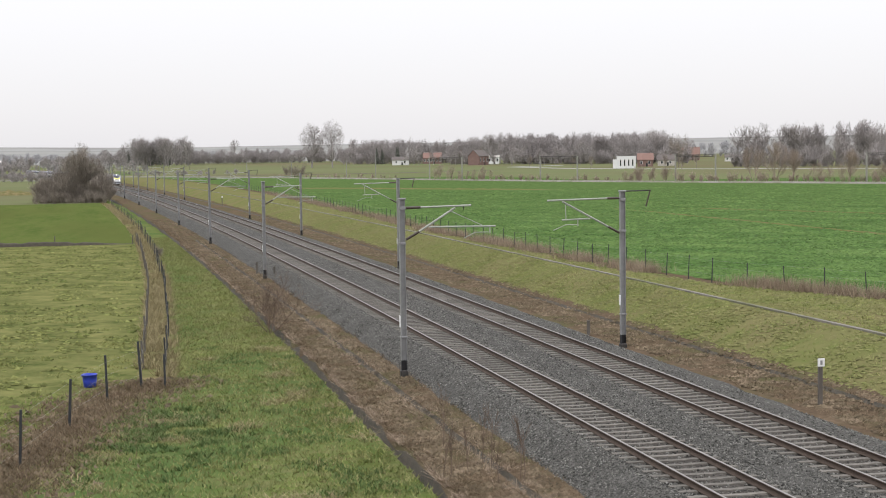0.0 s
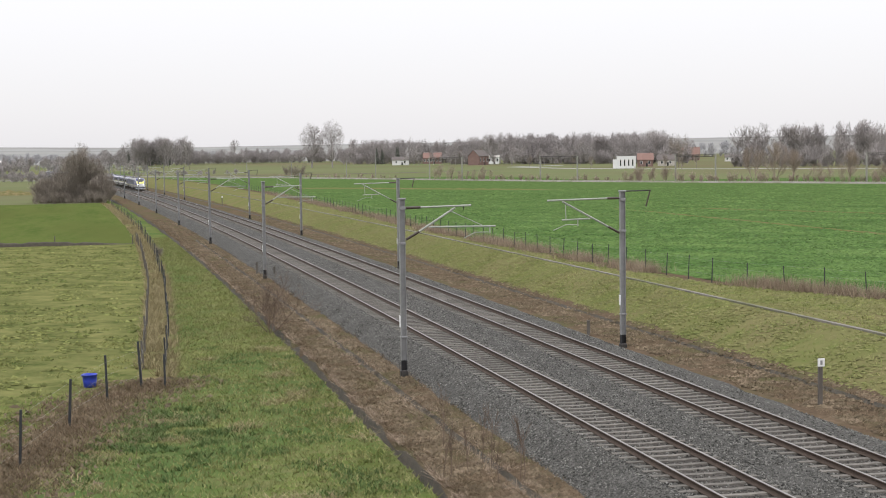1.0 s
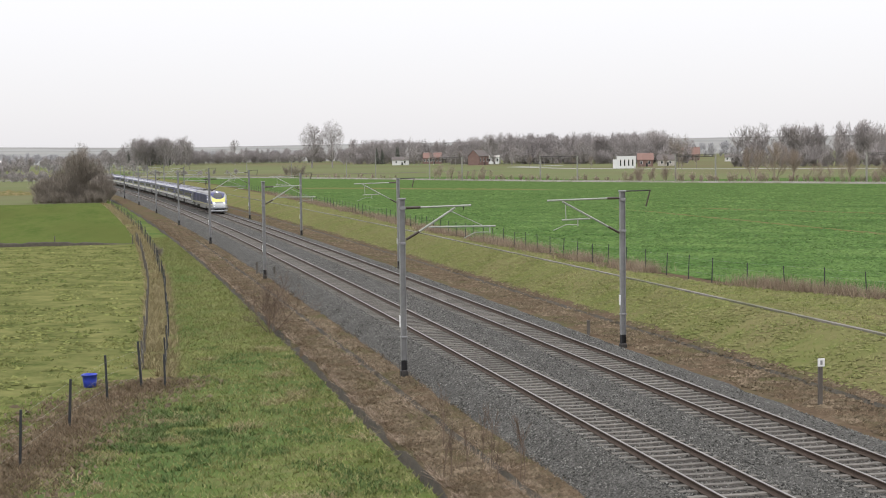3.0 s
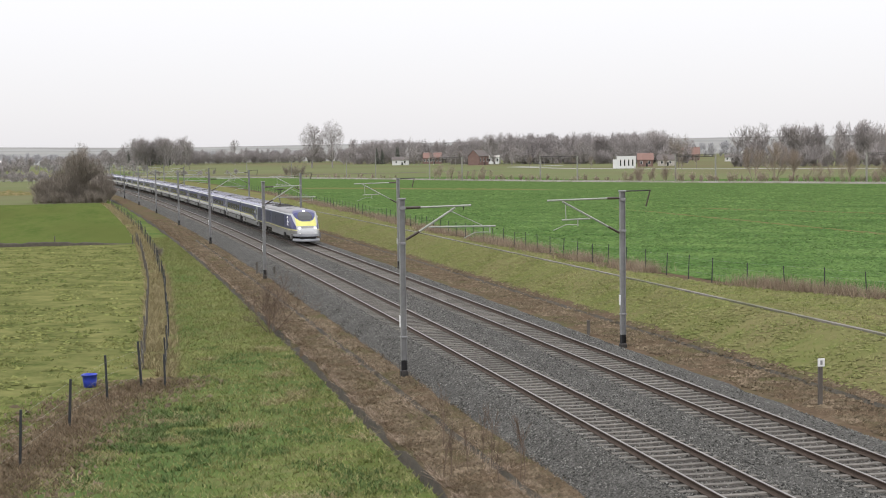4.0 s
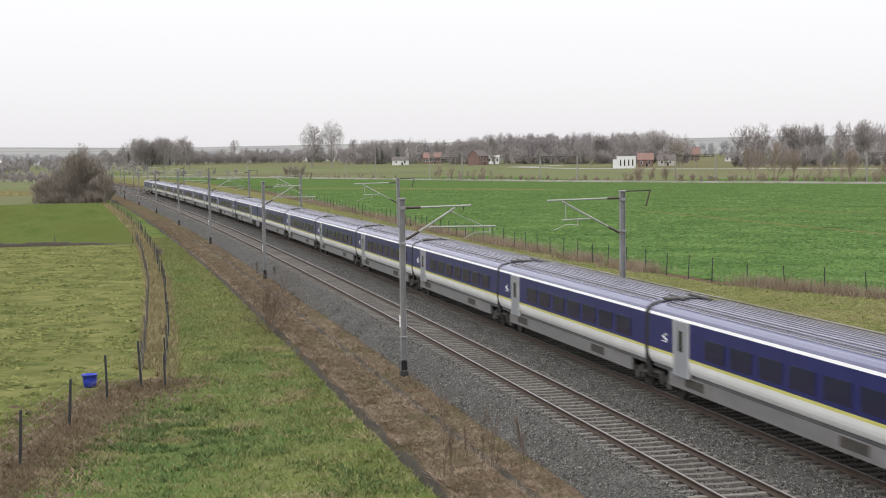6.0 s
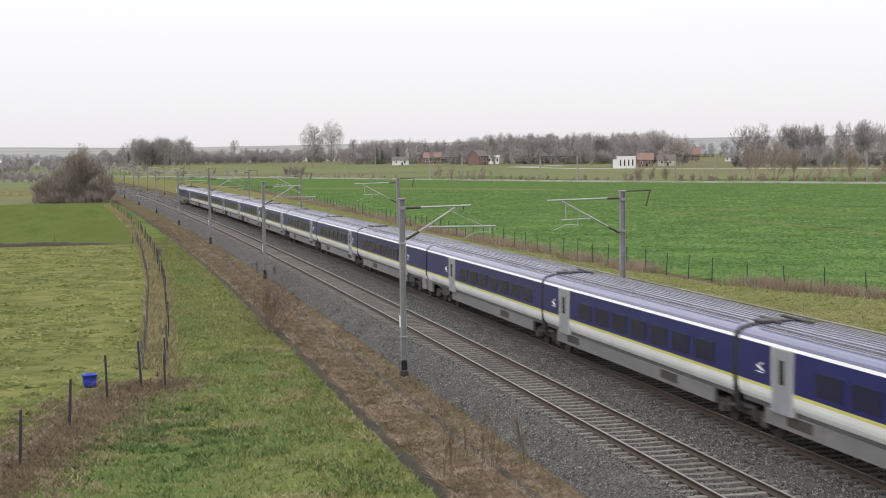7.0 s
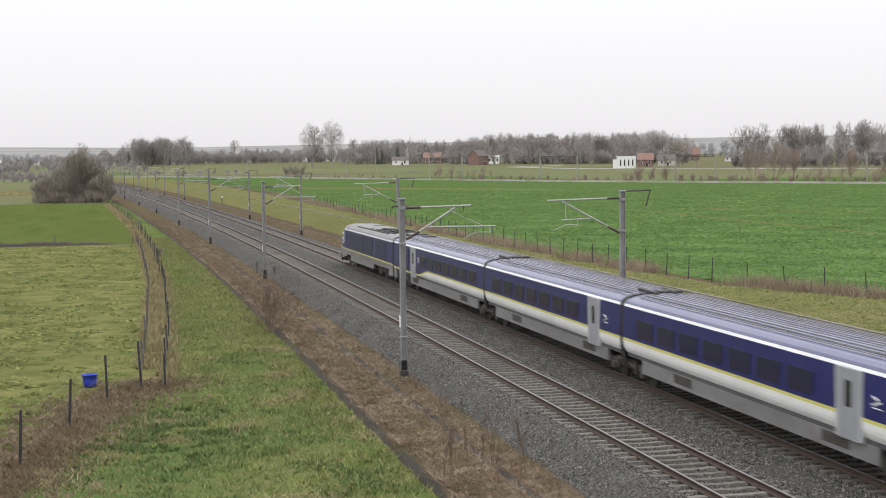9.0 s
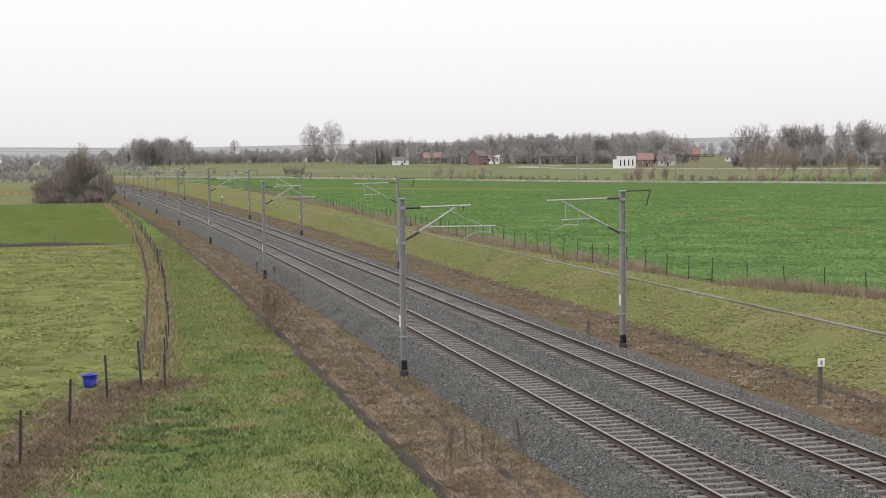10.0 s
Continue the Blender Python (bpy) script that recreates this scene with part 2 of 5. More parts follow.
M_TUSSOCK_DRY = material("dead_grass_hummocks", [(0.105, 0.080, 0.057), (0.200, 0.154, 0.110), (0.090, 0.078, 0.048)], scale=0.5, fine=1.4, rough=0.95, bump=0.0, spec=0.0, random=1.4)
M_BRICK = material("red_brick", [(0.19, 0.125, 0.11), (0.235, 0.155, 0.135)], scale=0.6, fine=6, rough=0.9, bump=0.1)
M_TILE = material("dark_roof_tiles", [(0.11, 0.095, 0.09), (0.15, 0.13, 0.12)], scale=0.6, fine=5, rough=0.85, bump=0.2)
M_REDTILE = material("red_roof_tiles", [(0.21, 0.125, 0.105), (0.25, 0.155, 0.13)], scale=0.6, fine=5, rough=0.85, bump=0.2)
M_RENDER = material("pale_render_wall", [(0.45, 0.42, 0.38), (0.52, 0.5, 0.46)], scale=0.5, fine=6, rough=0.9, bump=0.05)
M_PANE = plain("dark_window_pane", (0.03, 0.035, 0.04), 0.1)
M_ROAD = material("pale_country_road", [(0.26, 0.255, 0.25), (0.31, 0.305, 0.30)], scale=0.1, fine=2, rough=0.9, bump=0.05)
# train
M_NAVY = material("navy_blue_paint", [(0.014, 0.016, 0.105), (0.019, 0.022, 0.128)], scale=0.8, fine=6, rough=0.28, bump=0.0)
M_NAVYDARK = material("dark_grille_panel", [(0.011, 0.013, 0.058), (0.015, 0.018, 0.072)], scale=0.8, fine=8, rough=0.35, bump=0.1)
M_TRWHITE = material("white_coach_paint", [(0.76, 0.76, 0.75), (0.84, 0.84, 0.83)], scale=0.6, fine=5, rough=0.35, bump=0.0)
M_YELLOW = material("yellow_coach_paint", [(0.56, 0.54, 0.13), (0.63, 0.61, 0.18)], scale=1, fine=8, rough=0.35, bump=0.0)
M_SKIRT = material("grey_skirt_paint", [(0.175, 0.172, 0.178), (0.245, 0.24, 0.245), (0.14, 0.135, 0.128)], scale=0.7, fine=2.5, rough=0.45, bump=0.02, stretch=(1, 0.3, 1))
M_ROOF = material("lavender_blue_roof", [(0.115, 0.119, 0.21), (0.152, 0.155, 0.25)], scale=0.5, fine=4, rough=0.22, bump=0.02, stretch=(1, 0.2, 1))
M_ROOFGREY = material("dull_roof_grey", [(0.185, 0.18, 0.185), (0.235, 0.23, 0.235), (0.14, 0.135, 0.135)], scale=0.5, fine=3, rough=0.45, bump=0.02, stretch=(1, 0.4, 1))
M_NOSE = material("silver_white_nose", [(0.36, 0.365, 0.38), (0.43, 0.435, 0.445)], scale=1.0, fine=6, rough=0.35, bump=0.0)
M_BUMPER = material("silver_grey_bumper", [(0.25, 0.26, 0.285), (0.30, 0.31, 0.33)], scale=1.0, fine=6, rough=0.4, bump=0.0)
M_GLASS = plain("tinted_window_glass", (0.018, 0.020, 0.022), 0.08, spec=0.6)
M_WINDOW = plain("tinted_coach_window", (0.014, 0.016, 0.05), 0.12, spec=0.5)
M_RUBBER = plain("black_rubber", (0.012, 0.012, 0.014), 0.7)
M_BOGIE = material("dirty_bogie_steel", [(0.045, 0.04, 0.036), (0.075, 0.068, 0.06)], scale=3, fine=15, rough=0.7, metal=0.2, bump=0.1)
M_JOINT = material("shadow_grey_paint", [(0.06, 0.06, 0.064), (0.095, 0.094, 0.096)], scale=0.7, fine=4, rough=0.6, bump=0.0)
M_LAMP = plain("lit_headlamp", (0.9, 0.9, 0.9), 0.2, emit=7.0)


# ---------------------------------------------------------------- mesh helpers
def mesh_of(name, verts, faces, mats, index=None, smooth=False):
    me = bpy.data.meshes.new(name)
    if isinstance(verts, np.ndarray) and isinstance(faces, np.ndarray):
        n, k = faces.shape
        me.vertices.add(len(verts))
        me.vertices.foreach_set("co", np.ascontiguousarray(verts, dtype=np.float32).reshape(-1))
        me.loops.add(n * k)
        me.loops.foreach_set("vertex_index", np.ascontiguousarray(faces, dtype=np.int32).reshape(-1))
        me.polygons.add(n)
        me.polygons.foreach_set("loop_start", np.arange(0, n * k, k, dtype=np.int32))
        me.polygons.foreach_set("loop_total", np.full(n, k, dtype=np.int32))
        me.update(calc_edges=True)
    else:
        me.from_pydata([tuple(v) for v in verts], [], faces if not isinstance(faces, np.ndarray) else faces.tolist())
    for m in (mats if isinstance(mats, (list, tuple)) else [mats]):
        me.materials.append(m)
    if index is not None:
        me.polygons.foreach_set("material_index", np.asarray(index, dtype=np.int32))
    if smooth:
        me.polygons.foreach_set("use_smooth", np.ones(len(me.polygons), dtype=bool))
    me.update()
    return me


def part(name, bm, mat, parent, label="", smooth=False):
    """One mesh object under a thing or a part. bm: a bmesh or ready mesh data."""
    if isinstance(bm, bmesh.types.BMesh):
        me = bpy.data.meshes.new(name)
        bm.to_mesh(me)
        bm.free()
        me.materials.append(mat)
        if smooth:
            me.polygons.foreach_set("use_smooth", np.ones(len(me.polygons), dtype=bool))
    else:
        me = bm
    ob = new(name, me)
    ob.parent = parent
    if label:
        tagged(ob, label)
    return ob


def thing(name, label, category, group="", m=None):
    ob = tagged(new(name), label, category, group)
    if m is not None:
        ob.matrix_world = m
    return ob


def box(bm, x0, x1, y0, y1, z0, z1, bevel=0.0):
    made = bmesh.ops.create_cube(bm, size=1.0, matrix=Matrix.LocRotScale(((x0 + x1) / 2, (y0 + y1) / 2, (z0 + z1) / 2), None, (x1 - x0, y1 - y0, z1 - z0)))
    if bevel:
        vs = set(made["verts"])
        es = [e for e in bm.edges if e.verts[0] in vs and e.verts[1] in vs]
        bmesh.ops.bevel(bm, geom=es, offset=bevel, segments=1, affect="EDGES")
    return bm


def tube(bm, a, b, r0, r1=None, n=8):
    a, b = Vector(a), Vector(b)
    d = b - a
    m = Matrix.Translation((a + b) / 2) @ d.to_track_quat("Z", "Y").to_matrix().to_4x4()
    bmesh.ops.create_cone(bm, cap_ends=True, segments=n, radius1=r0, radius2=r0 if r1 is None else r1, depth=d.length, matrix=m)
    return bm


def bm_box(*a, **k):
    return box(bmesh.new(), *a, **k)


def bm_tube(*a, **k):
    return tube(bmesh.new(), *a, **k)


def sweep(name, s_list, ring, mats, index=None, smooth=False, closed=False):
    """A strip along the line: ring(s) gives offsets and heights over the railhead."""
    s_list = np.asarray(s_list, float)
    rows = []
    for s in s_list:
        o, z = ring(s)
        rows.append(np.stack([float(line_x(s)) + np.asarray(o, float), np.full(len(o), s), float(line_z(s)) + np.asarray(z, float)], 1))
    n = len(rows[0])
    verts = np.concatenate(rows)
    k = n if closed else n - 1
    i, j = np.meshgrid(np.arange(len(s_list) - 1), np.arange(k), indexing="ij")
    a, b = i * n + j, i * n + (j + 1) % n
    faces = np.stack([a, b, b + n, a + n], -1).reshape(-1, 4)
    idx = None if index is None else np.tile(index, len(s_list) - 1)
    return mesh_of(name, verts, faces, mats, idx, smooth)


# ---------------------------------------------------------------- ground
def s_steps():
    a = list(np.arange(-60, 24, 12)) + list(np.arange(24, 120, 1.5)) + list(np.arange(120, 330, 5)) + list(np.arange(330, 1000, 25))
    return np.array(a + list(np.geomspace(1000, 4800, 34)))


def build_ground():
    ss = s_steps()
    rng = np.random.default_rng(3)
    rows, n = [], 0
    for s in ss:
        fl, fr = float(fence_left(s)), float(fence_right(s))
        w1, w2, w3 = (0.35 * noise.noise(Vector((s * (0.23 if k < 4 else 0.55), k, 0))) for k in (0.0, 5.0, 9.0))
        left = [-3000, -1500, -800, -400, -220, -120, -70, -45, min(-30, fl - 3)]
        mid = [fl - 0.9 + w1 * 0.4, fl + (1.2 + w1 if s < 64 else 0.45), fl * 0.55 - 10.9 * 0.45, fl * 0.25 - 10.9 * 0.75, -10.44 + w2 * 0.6, -10.37 + w2 * 0.4, -10.2 + w2 * 0.4, -10.11 + w2 * 0.7, -9.2, -8.36 + w2 * 0.7, -8.29 + w2 * 0.6, -8.17 + w2 * 0.6, -8.10 + w2 * 0.5, -7.85, -7.5, -6.9]
        right = [4.0, 5.2, 6.35, 6.58, 6.8, 7.5 + w3 * 1.2, 8.4, 9.6, 11.0, 12.0, fr - 0.7 + w3, fr + 0.9 + w1, max(30, fr + 4), 50, 80, 130, 220, 400, 800, 1500, 3000]
        o = np.array(left + mid + right)
        n = len(o)
        z = ground_z(s, o)
        z = z + np.array([0.05 * noise.noise(Vector((q * 0.35, s * 0.35, 2.0))) if abs(q) < 40 and not -10.6 < q < -10.0 else 0.0 for q in o])
        if s < 170:
            z[19:21] -= 0.10 + 0.12 * noise.noise(Vector((s * 0.4, 7.0, 0)))
        rows.append(np.stack([float(line_x(s)) + o, np.full(n, s), z], 1))
    names = ["far"] * 4 + ["field"] * 4 + ["field"] + ["strip"] + ["verge"] * 3 + ["soil"] * 2 + ["soil"] + ["dry"] * 2 + ["furrow"] * 3 + ["dry"] * 3 + ["dry"] + ["dry"] * 2 + ["soil"] * 2 + ["dry"] + ["bank"] * 4 + ["verge2"] + ["strip2"] + ["crop"] * 6 + ["far"] * 3
    mats = [M_VERGE, M_PASTURE, M_MEADOW, M_CROP, M_BANK, M_DRY, M_FAR, M_SOIL, M_STRIP, M_HAZE_HILL]
    code = {"verge": 0, "far": 6, "strip": 8, "soil": 7, "dry": 5, "bank": 4, "verge2": 4, "strip2": 5, "crop": 3}
    idx = []
    for i in range(len(ss) - 1):
        s = ss[i]
        for j in range(n - 1):
            k = names[j] if j < len(names) else "far"
            if k == "field":
                c = 1 if s < 170 else 2 if s < 330 else 6
            elif k == "furrow":
                c = 7 if s < 170 else 5
            else:
                c = code[k]
            if c == 3 and rows[i][j][0] > np.interp(s, [60, 215, 321, 410, 528, 589, 665], [330, 235, 173, 124, 79, 44, 0]):
                c = 6
            # past 1750 m the ground takes the grey that holds the haze
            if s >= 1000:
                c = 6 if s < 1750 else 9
            if k == "strip" and s < 62:
                c = 5
            idx.append(c)
    verts = np.concatenate(rows)
    i, j = np.meshgrid(np.arange(len(ss) - 1), np.arange(n - 1), indexing="ij")
    a = i * n + j
    faces = np.stack([a, a + 1, a + n + 1, a + n], -1).reshape(-1, 4)
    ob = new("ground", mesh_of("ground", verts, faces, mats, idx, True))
    tagged(ob, "flat winter farmland with mown verges, green crop and brown strips", "ground", kind="structure")


build_ground()


def build_ballast():
    L, R = -SPACING, 0.0
    o = np.array([-7.35, -6.3, -5.95, L - 1.25, L - 0.9, L + 0.9, L + 1.25, -2.14, R - 1.25, R - 0.9, R + 0.9, R + 1.25, 1.95, 2.4, 3.85])
    z = np.array([-0.86, -0.36, -0.22, -0.178, -0.198, -0.198, -0.178, -0.20, -0.178, -0.198, -0.198, -0.178, -0.22, -0.33, -0.78])
    idx = [0, 0, 0, 0, 1, 0, 0, 0, 0, 1, 0, 0, 0, 0]

    def ring(s):
        w = np.array([noise.noise(Vector((s * 0.4, k * 3.1, 1.0))) for k in range(len(o))])
        wide = np.zeros(len(o))
        wide[0], wide[-1] = 0.25 * w[0], 0.2 * w[-1]
        amp = np.array([0.03, 0.03, 0.02, 0.006, 0.004, 0.004, 0.006, 0.02, 0.006, 0.004, 0.004, 0.006, 0.02, 0.03, 0.03])
        return o + wide, z + amp * w - np.where(amp < 0.01, 0.012, 0)

    ss = np.concatenate([np.arange(-60, 24, 6), np.arange(24, 130, 0.6), np.arange(130, 400, 6), np.arange(400, 1400, 20)])
    ob = new("ballast_bed", sweep("ballast_bed", ss, ring, [M_BALLAST, M_OILED], idx))
    tagged(ob, "grey crushed stone ballast under two railway tracks", "ballast", kind="structure")


build_ballast()


# ---------------------------------------------------------------- tracks
def sleeper_mesh():
    bm = bmesh.new()
    prof = [(-1.28, 0.0), (-0.55, 0.0), (-0.3, -0.012), (0.3, -0.012), (0.55, 0.0), (1.28, 0.0)]
    rows = []
    for x, dz in prof:
        rows.append([bm.verts.new((x, y, z)) for y, z in ((-0.14, -0.16), (-0.095, dz), (0.095, dz), (0.14, -0.16))])
    for a, b in zip(rows[:-1], rows[1:]):
        for k in range(3):
            bm.faces.new((a[k], a[k + 1], b[k + 1], b[k]))
    bm.faces.new(rows[0])
    bm.faces.new(rows[-1][::-1])
    bmesh.ops.recalc_face_normals(bm, faces=bm.faces)
    me = bpy.data.meshes.new("sleeper")
    bm.to_mesh(me)
    bm.free()
    me.materials.append(M_SLEEPER)
    return me


SLEEPER = sleeper_mesh()


def build_track(offset, label):
    t = thing("railway_track", label, "railway track", "the two tracks")
    ss = np.concatenate([np.arange(-60, 20, 5), np.arange(20, 120, 2.5), np.arange(120, 400, 5), np.arange(400, 1300, 12)])
    for side in (-1, 1):
        c = offset + side * GAUGE / 2
        o = np.array([-0.07, -0.07, -0.012, -0.012, -0.034, -0.034, -0.026, 0.026, 0.034, 0.034, 0.012, 0.012, 0.07, 0.07]) + c
        z = np.array([-0.175, -0.155, -0.14, -0.05, -0.04, -0.008, 0.0, 0.0, -0.008, -0.04, -0.05, -0.14, -0.155, -0.175])
        idx = [0, 0, 0, 0, 0, 1, 1, 1, 0, 0, 0, 0, 0, 0]
        me = sweep("rail", ss, lambda s: (o, z), [M_RUST, M_SHINE], idx, closed=True)
        part("rail", me, None, t, "rusty steel rail with a polished head")
    return t


TRACKS = [build_track(-SPACING, "straight ballasted track with pale concrete sleepers, empty"), build_track(0.0, "ballasted track carrying the high-speed train")]


# ---------------------------------------------------------------- catenary masts
def mast(name_label, side):
    """A lattice-free steel mast with its bracket; side +1: the bracket points to +x."""
    t = thing("catenary_mast", name_label, "catenary mast", "masts along the railway")
    bm = bmesh.new()
    for x in (-0.098, 0.098):
        box(bm, x - 0.010, x + 0.010, -0.11, 0.11, 0.42, 6.78)
    box(bm, -0.09, 0.09, -0.008, 0.008, 0.42, 6.78)
    part("column", bm, M_GALV, t)
    bm = bmesh.new()
    for x in (-0.098, 0.098):
        box(bm, x - 0.012, x + 0.012, -0.112, 0.112, 0.02, 0.42)
    box(bm, -0.09, 0.09, -0.010, 0.010, 0.02, 0.42)
    part("painted_foot", bm, M_BLACKPAINT, t, "black painted foot")
    part("foundation", bm_box(-0.15, 0.15, -0.15, 0.15, -0.6, 0.03, bevel=0.03), M_DARKMETAL, t, "dark concrete foundation block")
    part("cap", bm_box(-0.15, 0.15, -0.14, 0.14, 6.78, 6.84, bevel=0.01), M_GALV, t)
    part("band", bm_box(-0.14, 0.14, -0.135, 0.135, 1.32, 1.38, bevel=0.01), M_GALV, t)
    part("clamp_band", bm_box(-0.13, 0.13, -0.13, 0.13, 5.0, 5.1, bevel=0.01), M_GALV, t)
    part("clamp_band", bm_box(-0.13, 0.13, -0.13, 0.13, 6.38, 6.5, bevel=0.01), M_GALV, t)
    part("plate_holder", bm_box(-0.15, -0.125, -0.09, 0.09, 1.75, 2.2), M_WHITE, t, "small white plate with plain face")
    d = side

    def bar(nm, a, b, r, mat, label=""):
        part(nm, bm_tube((a[0] * d, 0, a[1]), (b[0] * d, 0, b[1]), r), mat, t, label)

    return t, bar


def left_mast():
    t, bar = mast("grey galvanised steel mast with a bracket reaching over the track", 1)
    bar("insulator", (0.15, 6.45), (0.75, 6.46), 0.055, M_BROWNGLAZE, "dark ribbed insulator")
    bar("top_tube", (0.75, 6.46), (2.8, 6.50), 0.038, M_TUBE)
    bar("stay_insulator", (0.15, 5.2), (0.68, 5.5), 0.055, M_BROWNGLAZE, "dark ribbed insulator")
    bar("stay_tube", (0.68, 5.5), (2.15, 6.42), 0.042, M_TUBE)
    bar("registration_tube", (1.08, 5.68), (3.8, 5.65), 0.034, M_TUBE)
    bar("hanger_rod", (1.98, 6.28), (3.28, 5.68), 0.016, M_TUBE)
    bar("drop_bracket", (3.56, 5.66), (3.56, 5.38), 0.026, M_TUBE)
    bar("steady_arm", (3.5, 5.42), (2.95, 5.42), 0.017, M_TUBE)
    bar("steady_arm", (2.95, 5.42), (2.5, 5.2), 0.017, M_TUBE)
    bar("clamp", (2.5, 6.49), (2.5, 6.33), 0.022, M_DARKMETAL)
    return t


def right_mast():
    t, bar = mast("grey galvanised steel mast with a short bracket and a rear arm", -1)
    bar("insulator", (0.15, 6.50), (0.7, 6.50), 0.055, M_BROWNGLAZE, "dark ribbed insulator")
    bar("top_tube", (0.7, 6.50), (3.45, 6.45), 0.038, M_TUBE)
    bar("stay_insulator", (0.15, 4.97), (0.66, 5.25), 0.055, M_BROWNGLAZE, "dark ribbed insulator")
    bar("stay_tube", (0.66, 5.25), (2.76, 6.40), 0.042, M_TUBE)
    bar("drop_rod", (2.62, 6.32), (2.60, 5.60), 0.018, M_TUBE)
    bar("registration_tube", (1.49, 5.62), (2.78, 5.59), 0.032, M_TUBE)
    bar("drop_bracket", (2.06, 5.58), (2.06, 5.30), 0.026, M_TUBE)
    bar("steady_arm", (2.1, 5.36), (2.6, 5.38), 0.017, M_TUBE)
    bar("steady_arm", (2.6, 5.38), (3.18, 5.14), 0.017, M_TUBE)
    bar("rear_arm", (-0.13, 6.80), (-1.33, 6.82), 0.03, M_DARKMETAL)
    bar("rear_insulator", (-1.30, 6.80), (-1.1, 6.1), 0.035, M_BROWNGLAZE, "dark hanging insulator")
    return t


def set_masts():
    a, b = left_mast(), right_mast()
    lefts = [59.5, 111.8, 160.8, 207.5, 255.2] + [255.2 + 48 * k for k in range(1, 14)]
    rights = [64.9, 117.0, 171.2, 221.0, 279.0] + [279 + 49 * k for k in range(1, 13)]
    for first, places, off in ((a, lefts, -7.38), (b, rights, 3.58)):
        for i, s in enumerate(places):
            z = float(line_z(s)) - 0.53 - 0.25
            m = pose(float(line_x(s)) + off, s, z + 0.25, 0, 0, line_yaw(s))
            if i == 0:
                first.matrix_world = m
            else:
                copy_thing(first, m)


set_masts()

# ---------------------------------------------------------------- the train
HALF = 1.42
COACH, LONG, POWER = 19.82, 23.16, 23.2
Z_SKIRT, Z_WHITE, Z_YEL, Z_BLUE, Z_STRIPE, Z_SHOULDER = 0.55, 1.12, 1.52, 1.61, 2.69, 2.775


def shell(name, length, bounds, gap=0.16):
    """The painted shell of a coach; bounds(y) gives the heights of its colour bands."""
    ys = np.linspace(-length / 2 + gap, length / 2 - gap, 61)
    rows = []
    for y in ys:
        zs = bounds(y)
        low = zs[1] - zs[0]
        side = [(HALF - 0.12, Z_WHITE - 0.02), (HALF - 0.09, zs[0]), (HALF - 0.035, zs[0] + low * 0.3), (HALF - 0.008, zs[0] + low * 0.6), (HALF + 0.005, zs[1]), (HALF + 0.005, zs[2]), (HALF - 0.03, zs[3]), (HALF - 0.06, Z_SHOULDER)]
        roof = [(HALF - 0.10, 2.86), (HALF - 0.22, 2.94), (HALF - 0.42, 3.00), (HALF - 0.75, 3.06), (0.35, 3.09)]
        half = side + roof
        rows.append([(-x, y, z) for x, z in half] + [(x, y, z) for x, z in half[::-1]])
    n = len(rows[0])
    verts = np.array(rows).reshape(-1, 3)
    i, j = np.meshgrid(np.arange(len(ys) - 1), np.arange(n - 1), indexing="ij")
    a = i * n + j
    faces = np.stack([a, a + 1, a + n + 1, a + n], -1).reshape(-1, 4).tolist()
    half_i = [0, 0, 0, 0, 1, 2, 3, 4, 4, 4, 4, 4]
    idx = np.tile(half_i + [4] + half_i[::-1], len(ys) - 1).tolist()
    last = (len(ys) - 1) * n
    faces += [list(range(n)), list(range(last + n - 1, last - 1, -1))]
    idx += [5, 5]
    return mesh_of(name, verts, faces, [M_TRWHITE, M_YELLOW, M_NAVY, M_TRWHITE, M_ROOF, M_RUBBER], idx)


def bogie(parent, y, powered=False):
    r = 0.44
    bm = bmesh.new()
    for x in (-1.08, 1.08):
        box(bm, x - 0.09, x + 0.09, y - 2.0, y + 2.0, 0.50, 0.72, bevel=0.03)
        for d in (-1.5, 1.5):
            box(bm, x - 0.16, x + 0.16, y + d - 0.22, y + d + 0.22, 0.32, 0.58, bevel=0.04)
            tube(bm, (x * 1.1, y + d * 0.6, 0.42), (x * 1.1, y + d * 0.6, 0.85), 0.10)
        tube(bm, (x * 1.12, y - 0.9, 0.78), (x * 1.12, y + 0.9, 0.62), 0.06)
    box(bm, -1.1, 1.1, y - 0.4, y + 0.4, 0.5, 0.8, bevel=0.03)
    b = part("bogie", bm, M_BOGIE, parent, "dirty dark steel bogie")
    for d in (-1.5, 1.5):
        bm = bmesh.new()
        tube(bm, (-0.8, y + d, r), (0.8, y + d, r), 0.08, n=10)
        for x in (-0.76, 0.76):
            tube(bm, (x - 0.06, y + d, r), (x + 0.06, y + d, r), r, n=22)
        part("wheelset", bm, M_BOGIE, b)
    return b


def side_boxes(parent, name, items, mat, x=HALF, depth=0.012, label="", z_in=0.0, bevel=0.0):
    for y0, y1, z0, z1 in items:
        for sgn in (-1, 1):
            a, b = sorted((sgn * (x + depth), sgn * (x - 0.05)))
            part(name, bm_box(a, b, y0, y1, z0, z1, bevel=bevel), mat, parent, label)


